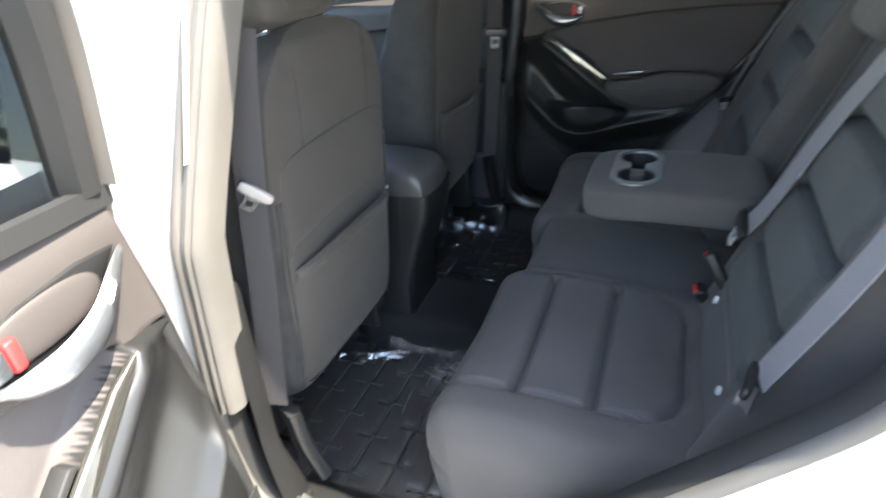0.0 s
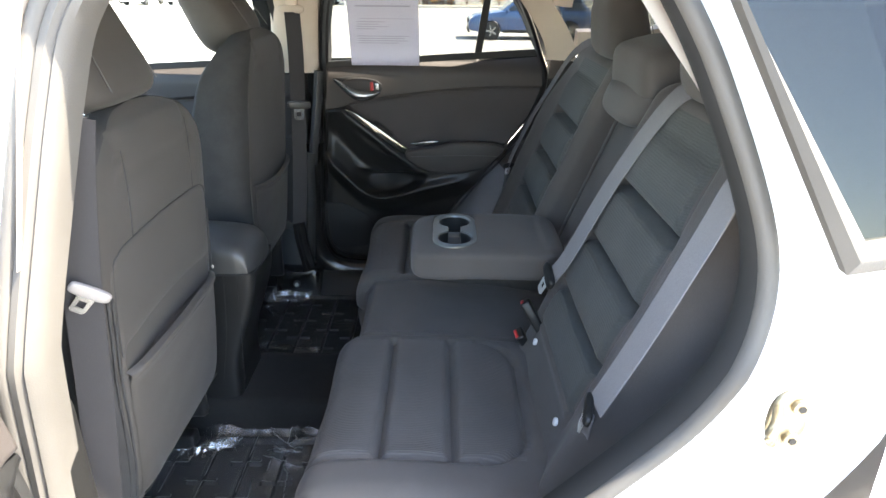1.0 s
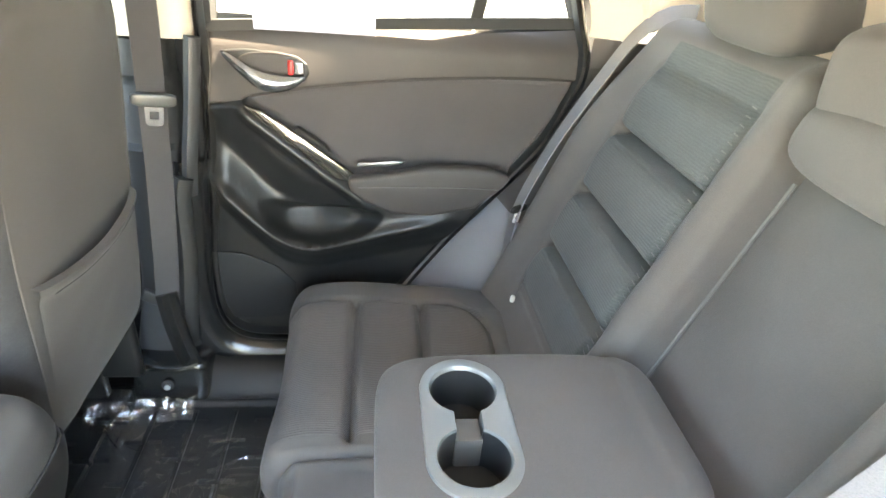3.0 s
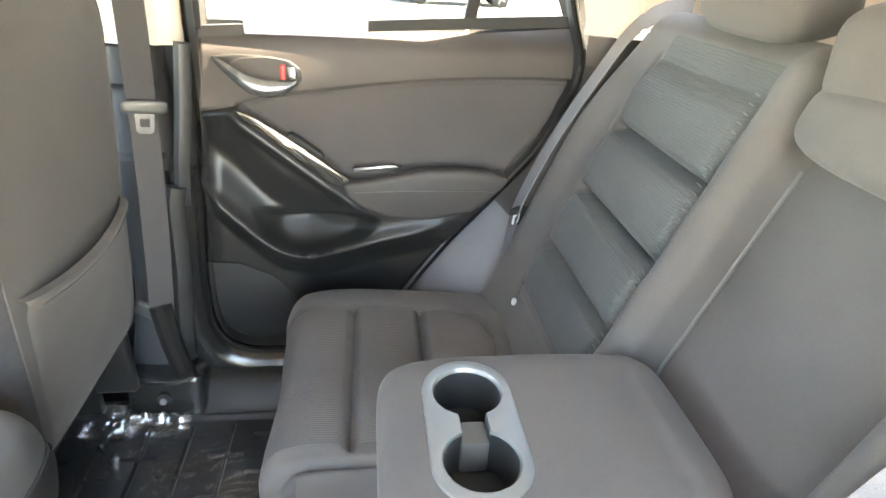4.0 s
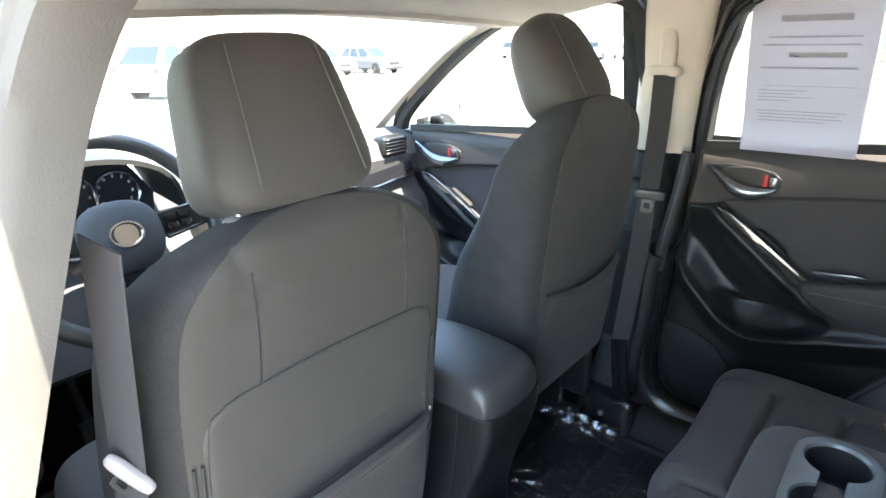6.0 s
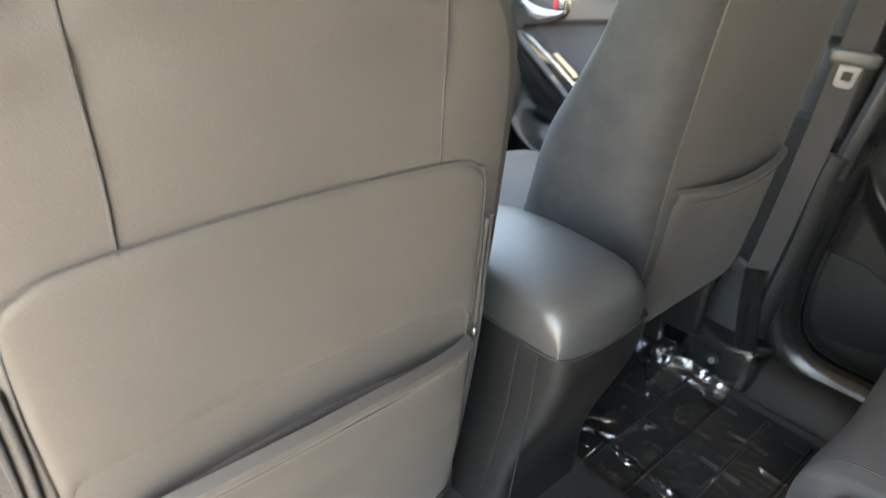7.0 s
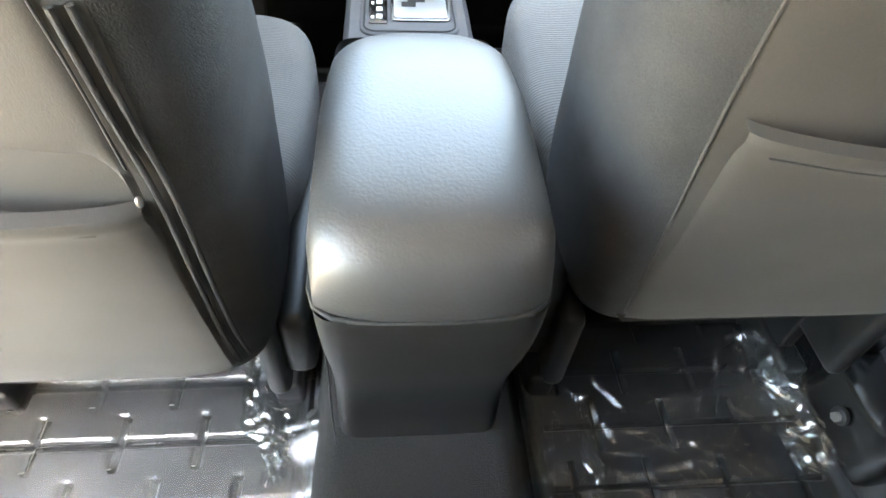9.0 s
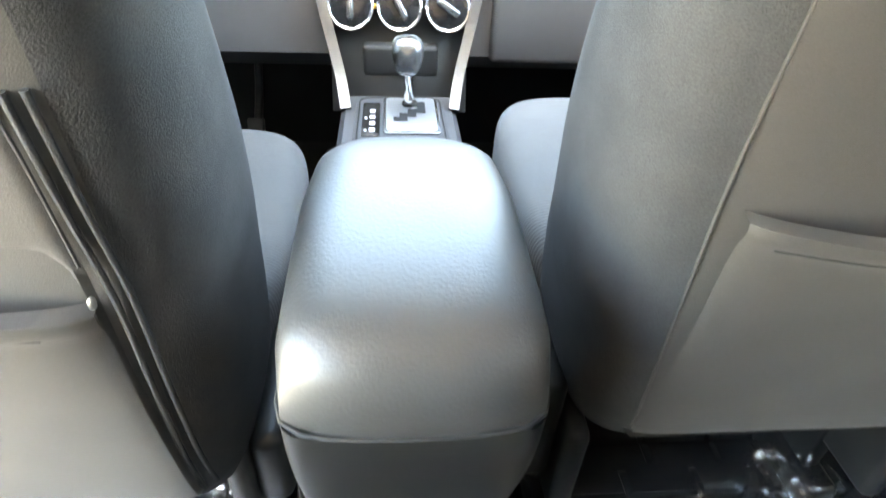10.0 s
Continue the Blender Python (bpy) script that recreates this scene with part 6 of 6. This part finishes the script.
def parked_car(at, turn, word, color, label, tall=1.62, length=4.5, nose_up=True):
    """A parked estate car or SUV; its nose points along local +y, built about the middle of its wheelbase."""
    m = Matrix.Translation((at[0], at[1], ground_z(at[0]))) @ Matrix.Rotation(radians(turn), 4, "Z")
    c = thing("parked_car", (at[0], at[1], ground_z(at[0])), label, "car", "parked cars")
    L, W = length / 2, 0.90
    skin = paint(word, color)

    def ad(name, bm, mat, parent=None, text="", smooth=35):
        return part(name, moved(bm, m), mat, parent or c, text, smooth)
    side = [(-L, 0.45), (-L, 0.85), (-L + 0.06, 1.02), (-L + 0.30, 1.06), (L - 1.25, 1.02), (L - 0.35, 0.90), (L - 0.08, 0.78), (L, 0.60), (L - 0.02, 0.36)]
    for wy in (L - 0.88, -L + 0.82):
        arch = [(wy + 0.37 * math.cos(a), 0.33 + 0.37 * math.sin(a)) for a in np.linspace(0.05, math.pi - 0.05, 9)]
        side += [(wy + 0.375, 0.28)] + arch + [(wy - 0.375, 0.28)]
    side += [(-L + 0.02, 0.30)]
    ad("body", plate([(-W, y, z) for y, z in side], Vector((2 * W, 0, 0)), bevel=0.05, seg=2), skin, None, word + " painted body")
    # cabin: pillars and roof, with glass let in
    base = [(-L + 0.10, 1.03), (L - 1.20, 1.00)]
    roof = [(-L + 0.55, tall), (L - 2.05, tall)]
    wb, wr = W - 0.05, W - 0.22

    def corner(side_, end, up):
        y, z = (roof if up else base)[end]
        return Vector((side_ * (wr if up else wb), y, z))
    bm = bmesh.new()
    v = {(s, e, u): bm.verts.new(corner(s, e, u)) for s in (-1, 1) for e in (0, 1) for u in (0, 1)}
    for f in (((-1, 0, 0), (-1, 1, 0), (-1, 1, 1), (-1, 0, 1)), ((1, 0, 0), (1, 1, 0), (1, 1, 1), (1, 0, 1)), ((-1, 0, 0), (1, 0, 0), (1, 0, 1), (-1, 0, 1)),
              ((-1, 1, 0), (1, 1, 0), (1, 1, 1), (-1, 1, 1)), ((-1, 0, 1), (1, 0, 1), (1, 1, 1), (-1, 1, 1))):
        bm.faces.new([v[k] for k in f])
    bmesh.ops.bevel(bm, geom=bm.edges[:], offset=0.06, segments=2, profile=0.5, affect="EDGES")
    ad("cabin", bm, skin)

    def pane(name, a, b, cc, d, out):
        """A pane between four corners of the cabin, inset and slightly proud."""
        mid = (a + b + cc + d) / 4
        pts = [mid + (q - mid) * 0.86 + out * 0.006 for q in (a, b, cc, d)]
        ad(name, plate(pts, out * 0.008), CARGLASS, None, "dark window glass", 0)
    for s in (-1, 1):
        a, b, cc, d = corner(s, 0, 0), corner(s, 1, 0), corner(s, 1, 1), corner(s, 0, 1)
        out = Vector((s, 0, 0.25)).normalized()
        for k0, k1 in ((0.02, 0.30), (0.33, 0.62), (0.65, 0.97)):
            pane("side_window", a.lerp(b, k0), a.lerp(b, k1), d.lerp(cc, k1), d.lerp(cc, k0), out)
    pane("windscreen", corner(-1, 1, 0), corner(1, 1, 0), corner(1, 1, 1), corner(-1, 1, 1), Vector((0, 0.7, 0.7)))
    pane("rear_window", corner(-1, 0, 0), corner(1, 0, 0), corner(1, 0, 1), corner(-1, 0, 1), Vector((0, -0.9, 0.4)))
    for s in (-1, 1):
        for wy in (L - 0.88, -L + 0.82):
            w = ad("wheel", disc((s * (W - 0.21), wy, 0.335), 0.335, (s, 0, 0), 0.215, n=28, bevel=0.03), TYRE, None, "black tyre")
            ad("rim", disc((s * (W - 0.005), wy, 0.335), 0.215, (s, 0, 0), 0.012, n=24, bevel=0.004), BLACKRUB, w)
            for k in range(5):
                a = 2 * math.pi * k / 5
                p0, p1 = Vector((s * (W + 0.012), wy, 0.335)), Vector((s * (W + 0.010), wy + 0.20 * math.cos(a), 0.335 + 0.20 * math.sin(a)))
                ad("rim_spoke", sweep([p0, p1], [(-0.028, -0.004), (-0.028, 0.008), (0.028, 0.008), (0.028, -0.004)], (s, 0, 0)), SILVER, w, smooth=0)
        ad("headlight", puff((s * (W - 0.20), L - 0.12, 0.76), (0.17, 0.10, 0.07), p=3, cuts=4), LAMP, None, "clear headlight")
        ad("tail_light", puff((s * (W - 0.12), -L + 0.03, 0.92), (0.11, 0.05, 0.10), p=3, cuts=4), TAIL, None, "red tail light")
        ad("side_mirror", puff((s * (W + 0.07), L - 1.45, 1.06), (0.09, 0.06, 0.07), p=3, cuts=4), skin)
        ad("door_shut_line", rbox(s * (W + 0.001) - 0.004, s * (W + 0.001) + 0.004, 0.05, 0.06, 0.45, 1.0, 0), BLACKRUB, None, smooth=0)
        ad("sill_cladding", rbox(s * W - 0.02, s * W + 0.02, -L + 1.25, L - 1.30, 0.27, 0.38, 0.01), BLACKRUB)
    ad("grille", rbox(-0.45, 0.45, L - 0.03, L + 0.015, 0.55, 0.75, 0.01), BLACKRUB, None, "black radiator grille")
    ad("bumper_lower", rbox(-0.80, 0.80, L - 0.05, L + 0.01, 0.28, 0.42, 0.02), BLACKRUB)
    return c


parked_car((23.1, -3.05), 0, "blue", (0.03, 0.07, 0.17), "parked dark blue estate car across the lot", tall=1.60, length=4.7)
for k, (x, y, t, w, col, lab) in enumerate([
        (52.0, 29.0, -90, "white", (0.75, 0.75, 0.74), "white parked SUV in a far row"), (52.0, 25.6, -90, "white", (0.75, 0.75, 0.74), "white parked SUV in a far row"),
        (53.0, 22.4, -90, "white", (0.75, 0.75, 0.74), "white parked SUV in a far row"), (54.0, 36.0, -90, "silver", (0.45, 0.46, 0.47), "silver parked SUV in a far row"),
        (55.5, 11.5, 0, "white", (0.75, 0.75, 0.74), "white SUV parked along the far kerb"),
        (27.0, 30.0, 180, "grey", (0.14, 0.14, 0.15), "dark grey SUV parked in a row"), (23.8, 31.0, 180, "silver", (0.45, 0.46, 0.47), "silver car parked in a row"),
        (20.6, 30.5, 180, "grey", (0.14, 0.14, 0.15), "dark grey car parked in a row"), (17.2, 31.0, 180, "white", (0.75, 0.75, 0.74), "white car parked in a row"),
        (1.15, 13.7, -82, "red", (0.34, 0.003, 0.006), "red car parked ahead across the lane"), (-4.6, 13.2, -80, "white", (0.75, 0.75, 0.74), "white car parked ahead"),
        (3.2, 23.5, -90, "grey", (0.14, 0.14, 0.15), "dark grey SUV parked ahead"), (9.0, 19.2, -70, "white", (0.75, 0.75, 0.74), "white SUV parked ahead in a row"),
        (12.5, 21.0, -70, "white", (0.75, 0.75, 0.74), "white SUV parked ahead in a row"), (15.8, 22.8, -70, "silver", (0.45, 0.46, 0.47), "silver SUV parked ahead in a row"),
        (30.0, -14.5, 0, "red", (0.34, 0.003, 0.006), "red car parked beyond the lot lane")]):
    parked_car((x, y), t, w, col, lab)

# kerbed bed and building on the far side
STUCCO = material("white_stucco", (0.78, 0.76, 0.72), rough=0.95, grain=0.5, grain_scale=60, vary=0.06, vary_scale=0.6)
RUST = material("rust_brown_metal", (0.16, 0.10, 0.07), rough=0.7, vary=0.35, vary_scale=2.0)
DOORGREY = material("grey_steel_door", (0.22, 0.23, 0.25), rough=0.5, vary=0.1)
SOIL = material("dry_gravel_bed", (0.42, 0.36, 0.27), rough=1.0, grain=1.0, grain_scale=30, vary=0.25, vary_scale=1.0)
building = thing("shop_building", (56, -12, -0.55), "white stuccoed single-storey building with brown slatted doors", "building")
part("wall", rbox(54.0, 60.0, -40.0, -0.75, -0.550, 5.450, 0.05), STUCCO, building, "white stucco wall")
part("wall", rbox(54.0, 60.0, 2.2, 9.0, -0.550, 5.450, 0.05), STUCCO, building, "white stucco wall")
part("lintel", rbox(54.0, 60.0, -0.75, 2.2, 2.850, 5.450, 0.03), STUCCO, building)
part("parapet", rbox(53.85, 54.2, -40.0, 9.1, 5.450, 5.750, 0.03), CONCRETE, building)
gatew = part("recess_back", rbox(54.9, 55.0, -0.75, 2.2, -0.550, 2.850, 0), DOORGREY, building, "grey recessed door")
for k in range(12):
    y = -0.70 + 0.235 * k
    part("slat", rbox(54.30, 54.36, y, y + 0.13, -0.500, 2.800, 0.01), RUST if k % 3 else DOORGREY, building)
for y in (-14.0, -22.0):
    w = part("window", rbox(53.97, 54.02, y - 1.2, y + 1.2, 0.450, 2.050, 0.01), CARGLASS, building, "dark shop window")
    part("frame", rbox(53.94, 53.99, y - 1.3, y + 1.3, 2.050, 2.170, 0.01), CONCRETE, w)
part("kerb", rbox(50.4, 50.6, -42, 8.0, -0.550, -0.400, 0.03), CONCRETE, label="pale concrete kerb of the planting bed", kind="structure")
part("planting_bed", rbox(50.6, 53.99, -42, 8.0, -0.550, -0.430, 0.02), SOIL, label="dry gravel planting bed by the building", kind="structure")
LEAF = material("dry_green_leaf", (0.10, 0.11, 0.03), rough=0.8, vary=0.4, vary_scale=3)
BLOOM = material("yellow_bloom", (0.45, 0.28, 0.05), rough=0.8, vary=0.3, vary_scale=3)


def shrub(at, size, yellow):
    s = thing("shrub", (at[0], at[1], ground_z(at[0]) + 0.12), "small dry shrub with yellow blooms in the bed" if yellow else "small green shrub in the gravel bed", "shrub", "shrubs along the wall")
    rnd = random.Random(int(at[1] * 100))
    stems = bmesh.new()
    leaves = bmesh.new()
    for k in range(14):
        a, t = rnd.uniform(0, 6.28), rnd.uniform(0.2, 0.9)
        tip = Vector((math.cos(a) * t * size * 0.55, math.sin(a) * t * size * 0.55, size * (1.1 - 0.5 * t)))
        b = tube([(0, 0, 0), tip * 0.5 + Vector((0, 0, 0.06)), tip], 0.008, sides=4)
        stems = joined(stems, b)
        for q in range(16):
            p = tip * rnd.uniform(0.5, 1.05) + Vector([rnd.gauss(0, 0.07 * size) for _ in range(3)])
            d = Vector([rnd.gauss(0, 1) for _ in range(3)]).normalized()
            e = d.orthogonal().normalized()
            l = 0.07 * size
            leaves.faces.new([leaves.verts.new(p - d * l), leaves.verts.new(p + e * l * 0.5), leaves.verts.new(p + d * l), leaves.verts.new(p - e * l * 0.5)])
    mm = Matrix.Translation((at[0], at[1], ground_z(at[0]) + 0.12))
    part("stems", moved(stems, mm), RUST, s)
    part("leaves", moved(leaves, mm), BLOOM if yellow else LEAF, s, smooth=0)


for k in range(11):
    shrub((51.5 + 0.7 * (k % 3), 5.0 - 1.35 * k, 0), 0.9 + 0.25 * ((k * 7) % 3), k % 3 != 2)
# lane markings
for k in range(9):
    part("parking_line", rbox(21.2, 26.4, -14.0 + 3.0 * k, -13.9 + 3.0 * k, -0.549, -0.544, 0), LINE, label="white painted parking line", kind="structure", smooth=0)
for k in range(7):
    part("parking_line", rbox(-6.0 + 3.1 * k, -5.9 + 3.1 * k, 14.0, 19.0, 0.001, 0.006, 0), LINE, label="white painted parking line", kind="structure", smooth=0)
